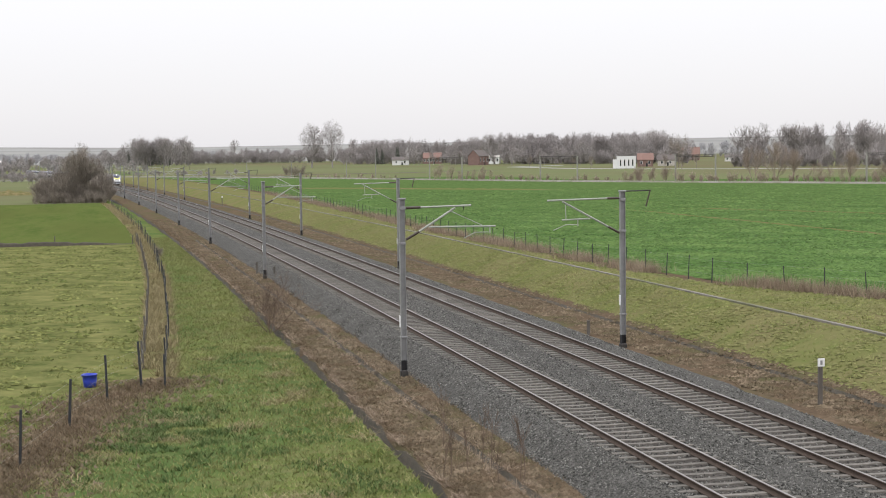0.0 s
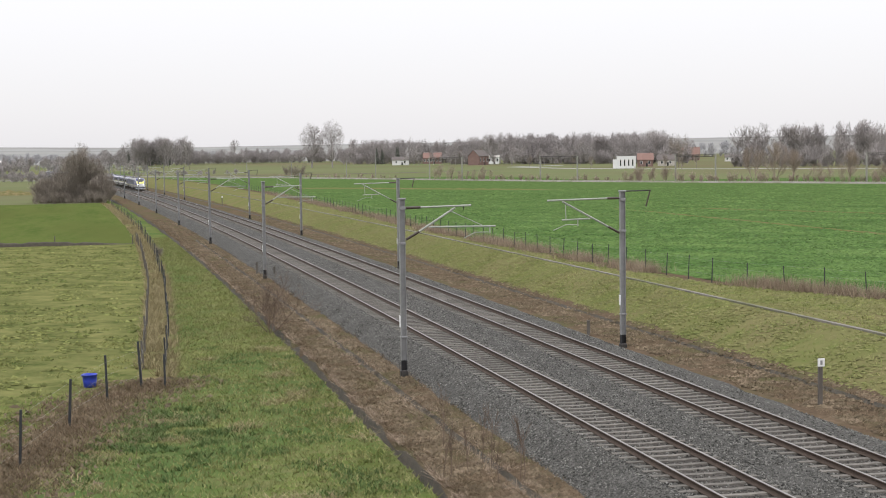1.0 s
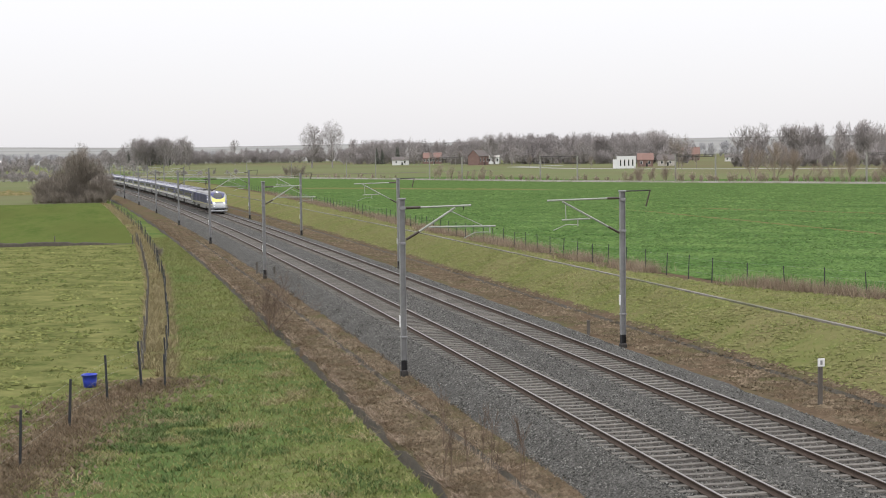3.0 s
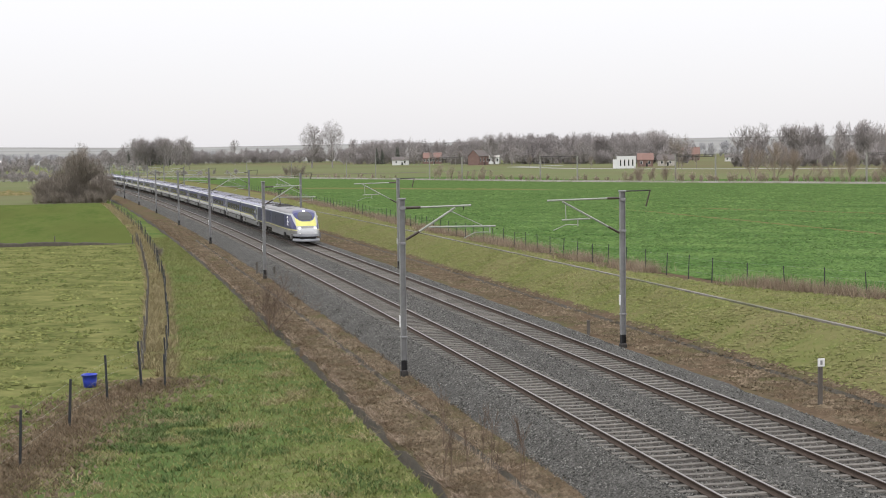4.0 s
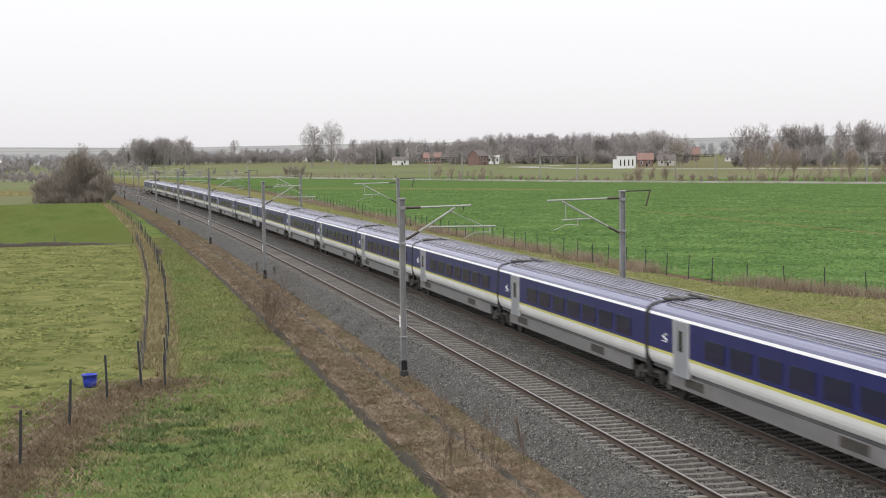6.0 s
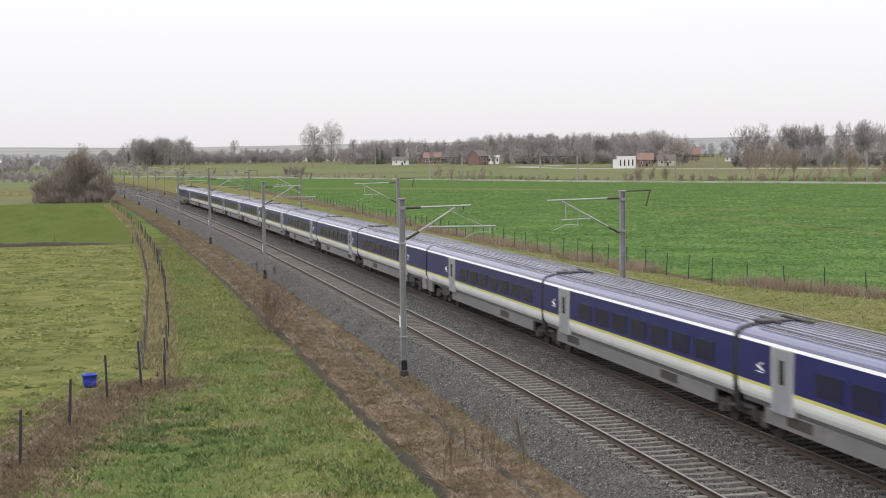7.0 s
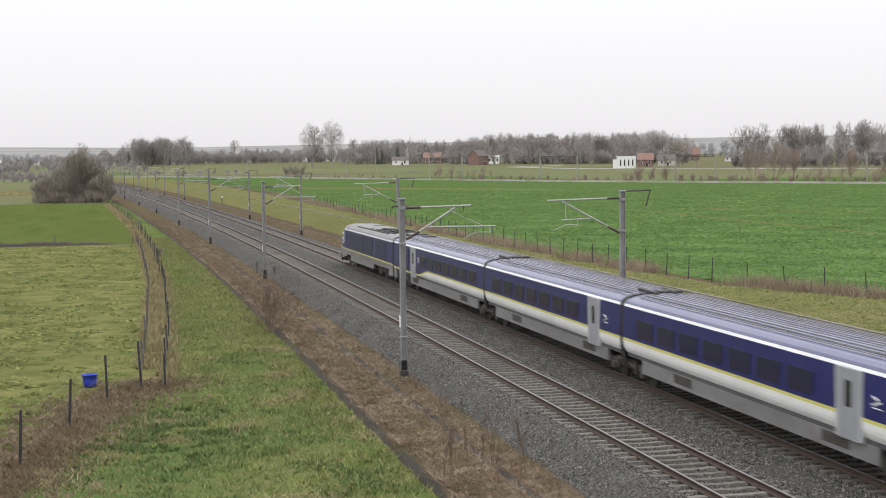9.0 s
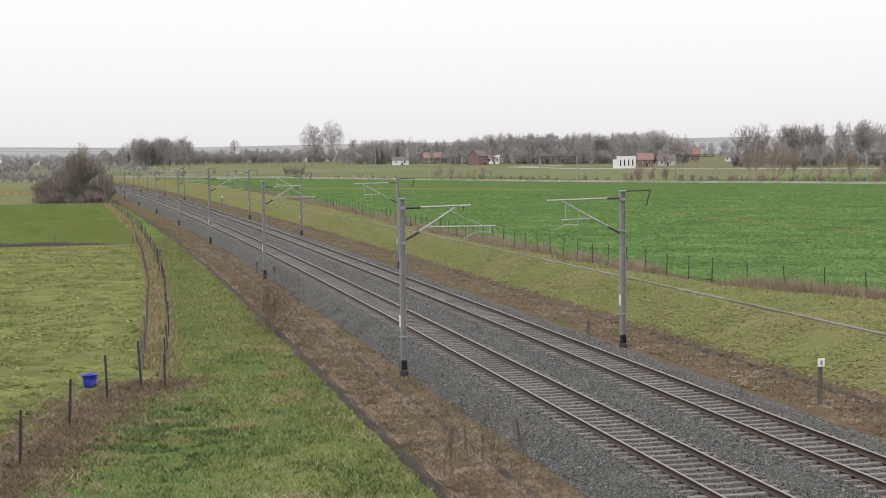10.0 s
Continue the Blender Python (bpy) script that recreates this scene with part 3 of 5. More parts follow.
def bellows(parent, y):
    bm = bmesh.new()
    n = 0
    half = [(HALF - 0.10, 0.6), (HALF - 0.02, 1.2), (HALF - 0.015, 1.7), (HALF - 0.03, 2.72), (HALF - 0.10, 2.87), (HALF - 0.22, 2.965), (HALF - 0.45, 3.04), (0.4, 3.12)]
    loop = [(-x, z) for x, z in half] + [(x, z) for x, z in half[::-1]]
    rows = [[bm.verts.new((x, y + d, z)) for x, z in loop] for d in (-0.2, 0.2)]
    for k in range(len(loop) - 1):
        bm.faces.new((rows[0][k], rows[0][k + 1], rows[1][k + 1], rows[1][k]))
    part("gangway_bellows", bm, M_RUBBER, parent, "black rubber gangway bellows")
    bm = bmesh.new()
    tube(bm, (-0.45, y - 0.9, 3.14), (-0.25, y + 0.9, 3.14), 0.05)
    tube(bm, (0.35, y - 1.2, 3.14), (0.45, y + 1.0, 3.14), 0.05)
    box(bm, -0.75, 0.1, y - 0.3, y + 0.3, 3.05, 3.16, bevel=0.03)
    part("roof_coupling", bm, M_DARKMETAL, parent, "dark roof cable coupling")


def logo_shape(parent, y, x):
    """Small pale emblem made of plain bars."""
    for sgn in (-1, 1):
        bm = bmesh.new()
        for (y0, z0, y1, z1, w) in ((0.0, 0.0, 0.36, 0.10, 0.05), (0.05, 0.2, 0.22, 0.14, 0.05), (0.0, -0.06, 0.42, -0.06, 0.03)):
            a, b = Vector((sgn * x, y + y0, 1.98 + z0)), Vector((sgn * x, y + y1, 1.98 + z1))
            tube(bm, a, b, w * 0.5, n=6)
        part("emblem", bm, M_TRWHITE, parent, "pale emblem of plain strokes")


def fit_coach(t, length, door_y, window_span, gap_y, cut):
    """Doors, windows, skirts and running gear common to the coaches."""
    wins = np.arange(window_span[0], window_span[1], 1.95)
    side_boxes(t, "window", [(y, y + 1.5, 1.74, 2.34) for y in wins], M_WINDOW, depth=0.009, label="dark tinted window")
    for sgn in (-1, 1):
        a, b = sorted((sgn * (HALF + 0.022), sgn * (HALF - 0.08)))
        d = part("door", bm_box(a, b, door_y - 0.52, door_y + 0.52, 0.95, 2.70, bevel=0.02), M_BUMPER, t, "light grey plug door")
        a, b = sorted((sgn * (HALF + 0.034), sgn * HALF))
        part("door_window", bm_box(a, b, door_y - 0.16, door_y + 0.16, 1.75, 2.4, bevel=0.01), M_GLASS, d)
        for e in (-0.6, 0.6):
            a, b = sorted((sgn * (HALF + 0.016), sgn * (HALF - 0.08)))
            part("door_frame", bm_box(a, b, door_y + e - 0.075, door_y + e + 0.075, 0.98, 2.70), M_NOSE, t, "pale grey door surround")
        bm = bmesh.new()
        x0, x1 = sorted((sgn * (HALF - 0.09), sgn * (HALF - 0.2)))
        box(bm, x0, x1, -length / 2 + cut[0], length / 2 - cut[1], Z_SKIRT, Z_WHITE - 0.14)
        a, b = sorted((sgn * (HALF - 0.125), sgn * (HALF - 0.18)))
        part("skirt_joint", bm_box(a, b, -length / 2 + 0.3, length / 2 - 0.3, Z_WHITE - 0.15, Z_WHITE + 0.0), M_JOINT, t, "recessed dark grey panel joint")
        sk = part("skirt", bm, M_SKIRT, t, "dirty grey skirt panel")
        for y in (-length * 0.22, length * 0.3):
            a, b = sorted((sgn * (HALF - 0.082), sgn * (HALF - 0.12)))
            part("skirt_grille", bm_box(a, b, y - 0.75, y + 0.75, Z_SKIRT + 0.12, Z_SKIRT + 0.4), M_BOGIE, sk, "dark skirt grille")
    for k in range(10):
        x = -0.99 + 0.22 * k
        z = 3.035 + 0.05 * (1 - (x / 1.0) ** 2)
        part("roof_rib", bm_box(x - 0.02, x + 0.02, -length / 2 + 0.6, length / 2 - 0.6, z, z + 0.028), M_ROOFGREY, t)
    bm = bmesh.new()
    box(bm, -1.15, 1.15, -length / 2 + 2.2, length / 2 - 2.2, 0.5, 1.0)
    part("underframe", bm, M_BOGIE, t)


def coach():
    t = thing("passenger_coach", "navy and white high-speed coach with a yellow line", "train coach", "coaches of the train")
    part("shell", shell("shell", COACH, lambda y: (Z_WHITE + 0.02, Z_YEL, Z_BLUE, Z_STRIPE)), None, t)
    fit_coach(t, COACH, COACH / 2 - 3.1, (-COACH / 2 + 1.6, COACH / 2 - 5.2), -COACH / 2, (1.8, 1.8))
    bogie(t, -COACH / 2)
    bellows(t, -COACH / 2)
    logo_shape(t, COACH / 2 - 1.9, HALF + 0.012)
    return t


def middle_coach():
    t = thing("passenger_coach", "navy and white coach with its own bogie at the inner end", "train coach", "coaches of the train")
    part("shell", shell("shell", LONG, lambda y: (Z_WHITE + 0.02, Z_YEL, Z_BLUE, Z_STRIPE)), None, t)
    fit_coach(t, LONG, LONG / 2 - 6.4, (-LONG / 2 + 1.6, LONG / 2 - 8.4), -LONG / 2, (1.8, 6.0))
    bogie(t, -LONG / 2)
    bellows(t, -LONG / 2)
    bogie(t, LONG / 2 - 3.4)
    for sgn in (-1, 1):
        a, b = sorted((sgn * (HALF - 0.02), sgn * (HALF - 0.14)))
        part("end_skirt", bm_box(a, b, LONG / 2 - 1.3, LONG / 2 - 0.2, Z_SKIRT, Z_WHITE + 0.01), M_SKIRT, t)
    logo_shape(t, LONG / 2 - 5.3, HALF + 0.012)
    return t


def end_coach():
    """Next to the power car: the white band sweeps down before the door."""
    t = thing("passenger_coach", "navy end coach whose white band sweeps down to the door", "train coach", "coaches of the train")

    def bounds(y):
        u = y + LONG / 2
        k = min(max((10.6 - u) / 3.2, 0), 1)
        drop = 0.36 * k * k * (3 - 2 * k)
        return Z_WHITE + 0.02 - 0.02 * k, Z_YEL - drop, Z_BLUE - drop, Z_STRIPE

    part("shell", shell("shell", LONG, bounds), None, t)
    fit_coach(t, LONG, -LONG / 2 + 6.2, (-LONG / 2 + 8.2, LONG / 2 - 1.8), -LONG / 2, (5.0, 1.8))
    side_boxes(t, "grille_panel", [(-LONG / 2 + 1.9, -LONG / 2 + 4.9, 1.25, 2.5)], M_NAVYDARK, depth=0.012, label="dark navy equipment panel")
    bogie(t, -LONG / 2 + 3.0)
    bellows(t, -LONG / 2)
    for sgn in (-1, 1):
        a, b = sorted((sgn * (HALF - 0.02), sgn * (HALF - 0.14)))
        part("end_skirt", bm_box(a, b, -LONG / 2 + 0.2, -LONG / 2 + 0.9, Z_SKIRT, Z_WHITE + 0.01), M_SKIRT, t)
    part("roof_vent", bm_box(-0.7, 0.05, -LONG / 2 + 2.2, -LONG / 2 + 3.0, 3.06, 3.14), M_RUBBER, t, "dark square roof vent")
    logo_shape(t, -LONG / 2 + 7.6, HALF + 0.012)
    return t


# nose of the power car: u runs from the tip backwards
NOSE_TOP = ([0, 0.05, 0.15, 0.4, 0.75, 1.1, 1.7, 2.3, 2.9, 3.5, 4.2, 5.2], [0.80, 1.0, 1.22, 1.45, 1.58, 1.74, 2.15, 2.58, 2.90, 3.04, 3.10, 3.11])
NOSE_W = ([0, 0.05, 0.15, 0.4, 0.75, 1.1, 1.7, 2.9, 4.0, 5.2], [0.40, 0.56, 0.70, 0.88, 1.02, 1.13, 1.27, 1.385, 1.42, 1.42])
NOSE_LEN = 5.2


BODY_HALF = [(HALF - 0.02, 0.72), (HALF - 0.01, 0.9), (HALF, 1.25), (HALF + 0.004, 1.33), (HALF - 0.01, 2.66), (HALF - 0.06, 2.74), (HALF - 0.10, 2.84), (HALF - 0.22, 2.95), (HALF - 0.45, 3.03), (0.6, 3.09), (0.0, 3.10)]
BODY_ARC = np.concatenate([[0], np.cumsum([math.dist(a, b) for a, b in zip(BODY_HALF[::-1][:-1], BODY_HALF[::-1][1:])])])


def nose_point(u, v):
    """A point on the nose; v runs from -1 (lower left) over the top (0) to 1."""
    top, w = np.interp(u, *NOSE_TOP), np.interp(u, *NOSE_W)
    low = 0.72
    a = min(abs(v), 1.0)
    k = min(u / NOSE_LEN, 1)
    n = 2.5 + 2.2 * k
    t = a * math.pi / 2
    x = w * abs(math.sin(t)) ** (2 / n)
    z = low + (top - low) * abs(math.cos(t)) ** (2 / n)
    e = min(max((u - 2.2) / 2.6, 0), 1)
    e = e * e * (3 - 2 * e)
    arc = a * BODY_ARC[-1]
    bx = np.interp(arc, BODY_ARC, [q[0] for q in BODY_HALF[::-1]]) * w / HALF
    bz = low + (np.interp(arc, BODY_ARC, [q[1] for q in BODY_HALF[::-1]]) - low) * (top - low) / (3.10 - low)
    x, z = x + (bx - x) * e, z + (bz - z) * e
    return (math.copysign(x, v), u, z)


def nose_colour(u, x, z):
    diag = 0.72 + (z - 1.3) / 1.42 * 2.55
    ax = abs(x)
    if z < 0.95 and u < 1.6:
        return 5
    if z > 2.74 and u > 4.4:
        return 1
    glass = ((u - 2.36) / 0.78) ** 2 + (ax / (0.62 + 0.12 * (2.9 - u))) ** 2 < 1
    if glass and u > 1.7:
        return 4
    helmet = ((u - 3.05) / 1.55) ** 2 + (ax / 1.04) ** 2 < 1 and u > 1.58
    if helmet and z > 1.9:
        return 3
    if ax > 0.95 and u > diag and z < 2.62:
        return 3 if z > 1.33 else 2 if z > 1.25 else 6
    if z > 2.62 and u > 3.0:
        return 0 if z < 2.76 else 1
    if ax > 0.95 and u > diag - 0.36:
        return 0
    if 1.46 < z < 1.66 and ax < 0.6 and u < 1.25:
        return 6
    if u > 0.75 and z > 1.66:
        return 2
    return 0


def power_car(lamps, label):
    t = thing("power_car", label, "locomotive", "power cars of the train")
    y0 = -POWER / 2
    us = np.concatenate([np.linspace(0, 0.5, 16)[:-1], np.linspace(0.5, NOSE_LEN, 84)])
    vs = np.linspace(-1, 1, 97)
    verts = np.array([[nose_point(u, v) for v in vs] for u in us])
    n = len(vs)
    i, j = np.meshgrid(np.arange(len(us) - 1), np.arange(n - 1), indexing="ij")
    a = i * n + j
    faces = np.stack([a, a + 1, a + n + 1, a + n], -1).reshape(-1, 4)
    flat = verts.reshape(-1, 3)
    mid = flat[faces].mean(1)
    idx = np.array([nose_colour(m[1], m[0], m[2]) for m in mid])
    faces = faces.tolist() + [list(range(n - 1, -1, -1))]
    idx = idx.tolist() + [5]
    flat = flat + np.array([0, y0, 0])
    cols = [M_NOSE, M_ROOFGREY, M_YELLOW, M_NAVY, M_GLASS, M_BUMPER, M_SKIRT]
    nose = part("nose", mesh_of("nose", flat, faces, cols, idx, True), None, t, "silver-white nose with a yellow face panel")
    # apron below the bumper
    bm = bmesh.new()
    pts = []
    for k in range(25):
        a = math.pi * k / 24
        pts.append((-1.28 * math.cos(a), y0 + 1.75 - 1.84 * math.sin(a)))
    rings = []
    for z, sc, push in ((0.24, 0.93, 0.05), (0.29, 1.0, -0.06), (0.42, 0.99, 0.0), (0.50, 0.93, 0.12)):
        rings.append([bm.verts.new((x * sc, y + push, z)) for x, y in pts])
    for r0, r1 in zip(rings[:-1], rings[1:]):
        for k in range(24):
            bm.faces.new((r0[k], r0[k + 1], r1[k + 1], r1[k]))
    bm.faces.new(rings[0][::-1])
    bm.faces.new(rings[-1])
    part("apron", bm, M_BUMPER, t, "silver apron under the nose", True)
    bm = bmesh.new()
    box(bm, -0.66, 0.66, y0 + 0.12, y0 + 1.6, 0.5, 0.76)
    part("coupler_recess", bm, M_RUBBER, t, "dark coupler slot")
    for sgn in (-1, 1):
        p = nose_point(0.80, sgn * 0.40)
        bm = bmesh.new()
        bmesh.ops.create_uvsphere(bm, u_segments=14, v_segments=8, radius=1.0, matrix=Matrix.LocRotScale((p[0], y0 + p[1] - 0.02, p[2] - 0.02), Euler((0.5, 0, 0)), (0.12, 0.11, 0.07)))
        part("headlight", bm, lamps, nose, "round headlight", True)
        bm = bmesh.new()
        bmesh.ops.create_uvsphere(bm, u_segments=10, v_segments=6, radius=1.0, matrix=Matrix.LocRotScale((sgn * 0.74, y0 + 0.25, 1.0), None, (0.08, 0.06, 0.07)))
        part("marker_light", bm, M_TRWHITE, nose, "pale marker light", True)
    p = nose_point(3.25, 0.0)
    bm = bmesh.new()
    bmesh.ops.create_uvsphere(bm, u_segments=12, v_segments=8, radius=1.0, matrix=Matrix.LocRotScale((0, y0 + 3.22, p[2] + 0.01), None, (0.09, 0.09, 0.05)))
    part("top_headlight", bm, lamps, nose, "small upper headlight", True)
    # body behind the nose
    ys = np.linspace(y0 + NOSE_LEN, POWER / 2 - 0.16, 30)
    half = [(HALF - 0.02, 0.9), (HALF, 1.25), (HALF + 0.004, 1.33), (HALF - 0.01, 2.66), (HALF - 0.06, 2.74), (HALF - 0.10, 2.84), (HALF - 0.22, 2.95), (HALF - 0.45, 3.03), (0.6, 3.09)]
    rows = [[(-x, y, z) for x, z in half] + [(x, y, z) for x, z in half[::-1]] for y in ys]
    n = len(rows[0])
    i, j = np.meshgrid(np.arange(len(ys) - 1), np.arange(n - 1), indexing="ij")
    a = i * n + j
    faces = np.stack([a, a + 1, a + n + 1, a + n], -1).reshape(-1, 4).tolist()
    hi = [0, 1, 2, 3, 4, 4, 4, 4]
    idx = np.tile(hi + [4] + hi[::-1], len(ys) - 1).tolist()
    last = (len(ys) - 1) * n
    faces.append(list(range(last + n - 1, last - 1, -1)))
    idx.append(5)
    part("shell", mesh_of("shell", np.array(rows).reshape(-1, 3), faces, [M_SKIRT, M_YELLOW, M_NAVY, M_NOSE, M_ROOFGREY, M_RUBBER], idx), None, t)
    for sgn in (-1, 1):
        x0, x1 = sorted((sgn * (HALF - 0.01), sgn * (HALF - 0.16)))
        part("skirt", bm_box(x0, x1, y0 + 7.0, y0 + 16.2, Z_SKIRT, 0.93), M_SKIRT, t, "dirty grey skirt panel")
        part("end_skirt", bm_box(x0, x1, POWER / 2 - 1.6, POWER / 2 - 0.4, Z_SKIRT, 0.93), M_SKIRT, t)
        part("front_skirt", bm_box(x0, x1, y0 + 1.7, y0 + 2.2, 0.5, 0.93), M_SKIRT, t)
    side_boxes(t, "grille_panel", [(y0 + 6.4, y0 + 12.6, 1.42, 2.55), (y0 + 12.7, y0 + 16.0, 1.42, 2.55), (y0 + 17.2, y0 + 20.8, 1.42, 2.55)], M_NAVYDARK, depth=0.010, label="dark louvred grille panel")
    side_boxes(t, "cab_door", [(y0 + 5.0, y0 + 5.75, 1.45, 2.5)], M_NAVY, depth=0.008)
    bm = bmesh.new()
    box(bm, -1.1, 1.1, y0 + 6.8, POWER / 2 - 5.2, 0.5, 0.95)
    part("underframe", bm, M_BOGIE, t)
    bogie(t, y0 + 4.5)
    bogie(t, POWER / 2 - 4.0)
    # roof gear
    part("roof_hatch", bm_box(-0.75, 0.05, y0 + 8.6, y0 + 9.6, 3.06, 3.10), M_RUBBER, t, "dark square roof vent")
    part("roof_hatch", bm_box(0.2, 0.8, y0 + 12.0, y0 + 12.5, 3.05, 3.09), M_RUBBER, t, "dark square roof vent")
    part("pantograph_well", bm_box(-0.85, 0.85, y0 + 14.2, y0 + 16.2, 3.06, 3.10), M_RUBBER, t, "dark pantograph well")
    part("pantograph_well", bm_box(-0.85, 0.85, y0 + 16.5, y0 + 20.6, 3.06, 3.10), M_RUBBER, t, "dark pantograph well")
    bm = bmesh.new()
    for yy in (15.0, 15.7, 17.2, 18.3, 19.6):
        tube(bm, (-0.6, y0 + yy, 3.09), (0.6, y0 + yy + 0.2, 3.16), 0.05)
    for xx in (-0.55, 0.0, 0.55):
        tube(bm, (xx, y0 + 16.8, 3.18), (xx, y0 + 20.4, 3.18), 0.035)
    part("roof_busbar", bm, M_DARKMETAL, t, "grimy roof busbars and insulators")
    bm = bmesh.new()
    box(bm, 0.95, 1.05, y0 + 8.0, POWER / 2 - 3.5, 3.02, 3.07)
    part("roof_rail", bm, M_DARKMETAL, t)
    bellows(t, POWER / 2)
    for sgn in (-1, 1):
        bm = bmesh.new()
        for a, b, r in (((0.32, 0.28), (0.42, -0.14), 0.07), ((0.42, -0.14), (0.1, -0.28), 0.06), ((0.1, -0.28), (-0.5, -0.26), 0.045), ((0.30, 0.10), (-0.12, -0.02), 0.07), ((-0.12, -0.02), (-0.55, 0.06), 0.045), ((0.32, 0.40), (0.24, 0.48), 0.12)):
            tube(bm, (sgn * (HALF - 0.03), y0 + 3.7 + a[0], 1.95 + a[1]), (sgn * (HALF - 0.03), y0 + 3.7 + b[0], 1.95 + b[1]), r * 0.75, n=6)
        part("emblem", bm, M_TRWHITE, t, "pale emblem of plain strokes")
    return t


def pantograph_on(car, back=0.0):
    y0 = -POWER / 2 + 17.6 + back
    bm = bmesh.new()
    box(bm, -0.5, 0.5, y0, y0 + 0.6, 3.10, 3.2)
    tube(bm, (0, y0 + 0.2, 3.18), (0, y0 + 1.5, 3.95), 0.05)
    tube(bm, (-0.05, y0 + 1.5, 3.95), (-0.1, y0 + 0.6, 4.72), 0.04)
    tube(bm, (0.05, y0 + 1.5, 3.95), (0.1, y0 + 0.6, 4.72), 0.04)
    for d in (-0.2, 0.2):
        tube(bm, (-0.42, y0 + 0.6 + d, 4.76), (0.42, y0 + 0.6 + d, 4.76), 0.035)
        tube(bm, (-0.42, y0 + 0.6 + d, 4.76), (-0.6, y0 + 0.6 + d, 4.62), 0.03)
        tube(bm, (0.42, y0 + 0.6 + d, 4.76), (0.6, y0 + 0.6 + d, 4.62), 0.03)
    box(bm, -0.3, 0.3, y0 + 0.35, y0 + 0.85, 4.68, 4.76)
    part("pantograph", bm, M_DARKMETAL, car, "raised dark pantograph")


def build_train():
    """Returns each vehicle with the distance of its centre from the nose and its turn."""
    cars = []
    p = power_car(M_LAMP, "streamlined navy power car with a yellow nose and lit headlights")
    pantograph_on(p, 1.9)
    pos = POWER / 2
    cars.append((p, pos, 0))
    end = end_coach()
    cars.append((end, POWER + LONG / 2, 0))
    c = coach()
    mid = middle_coach()
    u = POWER + LONG
    for k in range(7):
        cars.append((c if k == 0 else copy_thing(c, pose(0, 0, 0)), u + COACH / 2, 0))
        u += COACH
    cars.append((mid, u + LONG / 2, 0))
    u += LONG
    cars.append((copy_thing(mid, pose(0, 0, 0)), u + LONG / 2, 180))
    u += LONG
    for k in range(7):
        cars.append((copy_thing(c, pose(0, 0, 0)), u + COACH / 2, 180))
        u += COACH
    cars.append((copy_thing(end, pose(0, 0, 0)), u + LONG / 2, 180))
    u += LONG
    rear = power_car(M_GLASS, "streamlined navy rear power car with dark unlit lamps")
    pantograph_on(rear, 0.3)
    cars.append((rear, u + POWER / 2, 180))
    return cars


TRAIN = build_train()
SPEED, NOSE_AT_5 = 88.26, 50.4
# small departures from even speed: seconds, metres
SHIFT = [(0, 0.1), (0.5, 0.0), (1.0, -0.3), (1.5, -0.1), (2.0, 0.5), (2.5, 0.25), (3.0, 0.5), (3.5, 1.5), (4.0, 2.6), (4.5, 0.2), (5.0, 0.7), (5.5, -2.02), (6.0, -0.22), (6.5, 0.48), (7.0, 1.43), (7.5, -0.06), (8.0, 2.18), (8.5, 0.78), (9.0, 2.78), (9.5, 1.28), (10.0, 1.28)]


def nose_place(t):
    return NOSE_AT_5 - SPEED * (t - 5.0) + float(np.interp(t, [a for a, b in SHIFT], [b for a, b in SHIFT]))



# ---------------------------------------------------------------- trackside things
def swept_strip(name, s0, s1, off, width, height, mat, step=3.0, lift=0.0):
    ss = np.arange(s0, s1, step)
    rows = []
    for s in ss:
        base = float(ground_z(s, off)) + lift
        x = float(line_x(s)) + off
        rows.append([(x - width / 2, s, base - 0.15), (x - width / 2, s, base + height), (x + width / 2, s, base + height), (x + width / 2, s, base - 0.15)])
    n = 4
    verts = np.array(rows).reshape(-1, 3)
    i, j = np.meshgrid(np.arange(len(ss) - 1), np.arange(3), indexing="ij")
    a = i * n + j
    faces = np.stack([a, a + 1, a + n + 1, a + n], -1).reshape(-1, 4).tolist()
    faces += [[0, 1, 2, 3], [len(verts) - 1, len(verts) - 2, len(verts) - 3, len(verts) - 4]]
    return mesh_of(name, verts, faces, mat)


tagged(new("cable_trough", swept_strip("cable_trough", -20, 420, BANK_OFF, 0.2, 0.08, M_TROUGH)), "weathered concrete cable trough along the crest of the bank", "cable trough")


def posts_along(t, pts, spacing, h, r, mat, square=False, jitter=0.15, seed=1):
    """Posts on a polyline of (x, y); returns their feet."""
    rng = random.Random(seed)
    feet = []
    me = None
    for (x0, y0), (x1, y1) in zip(pts[:-1], pts[1:]):
        L = math.hypot(x1 - x0, y1 - y0)
        k = max(1, round(L / spacing))
        for i in range(k):
            f = i / k
            feet.append((x0 + (x1 - x0) * f, y0 + (y1 - y0) * f))
    feet.append(pts[-1])
    bm = bmesh.new()
    tube(bm, (0, 0, -0.3), (0, 0, h), r, r * 0.9, n=6)
    me = bpy.data.meshes.new("post")
    bm.to_mesh(me)
    bm.free()
    me.materials.append(mat)
    out = []
    for x, y in feet:
        z = ground_at(x, y)
        ob = new("post", me)
        ob.parent = t
        ob.matrix_local = pose(x, y, z, rng.uniform(-3, 3), rng.uniform(-3, 3), rng.uniform(0, 90)) @ Matrix.Diagonal((1, 1, rng.uniform(0.92, 1.06), 1))
        out.append((x, y, z))
    return out


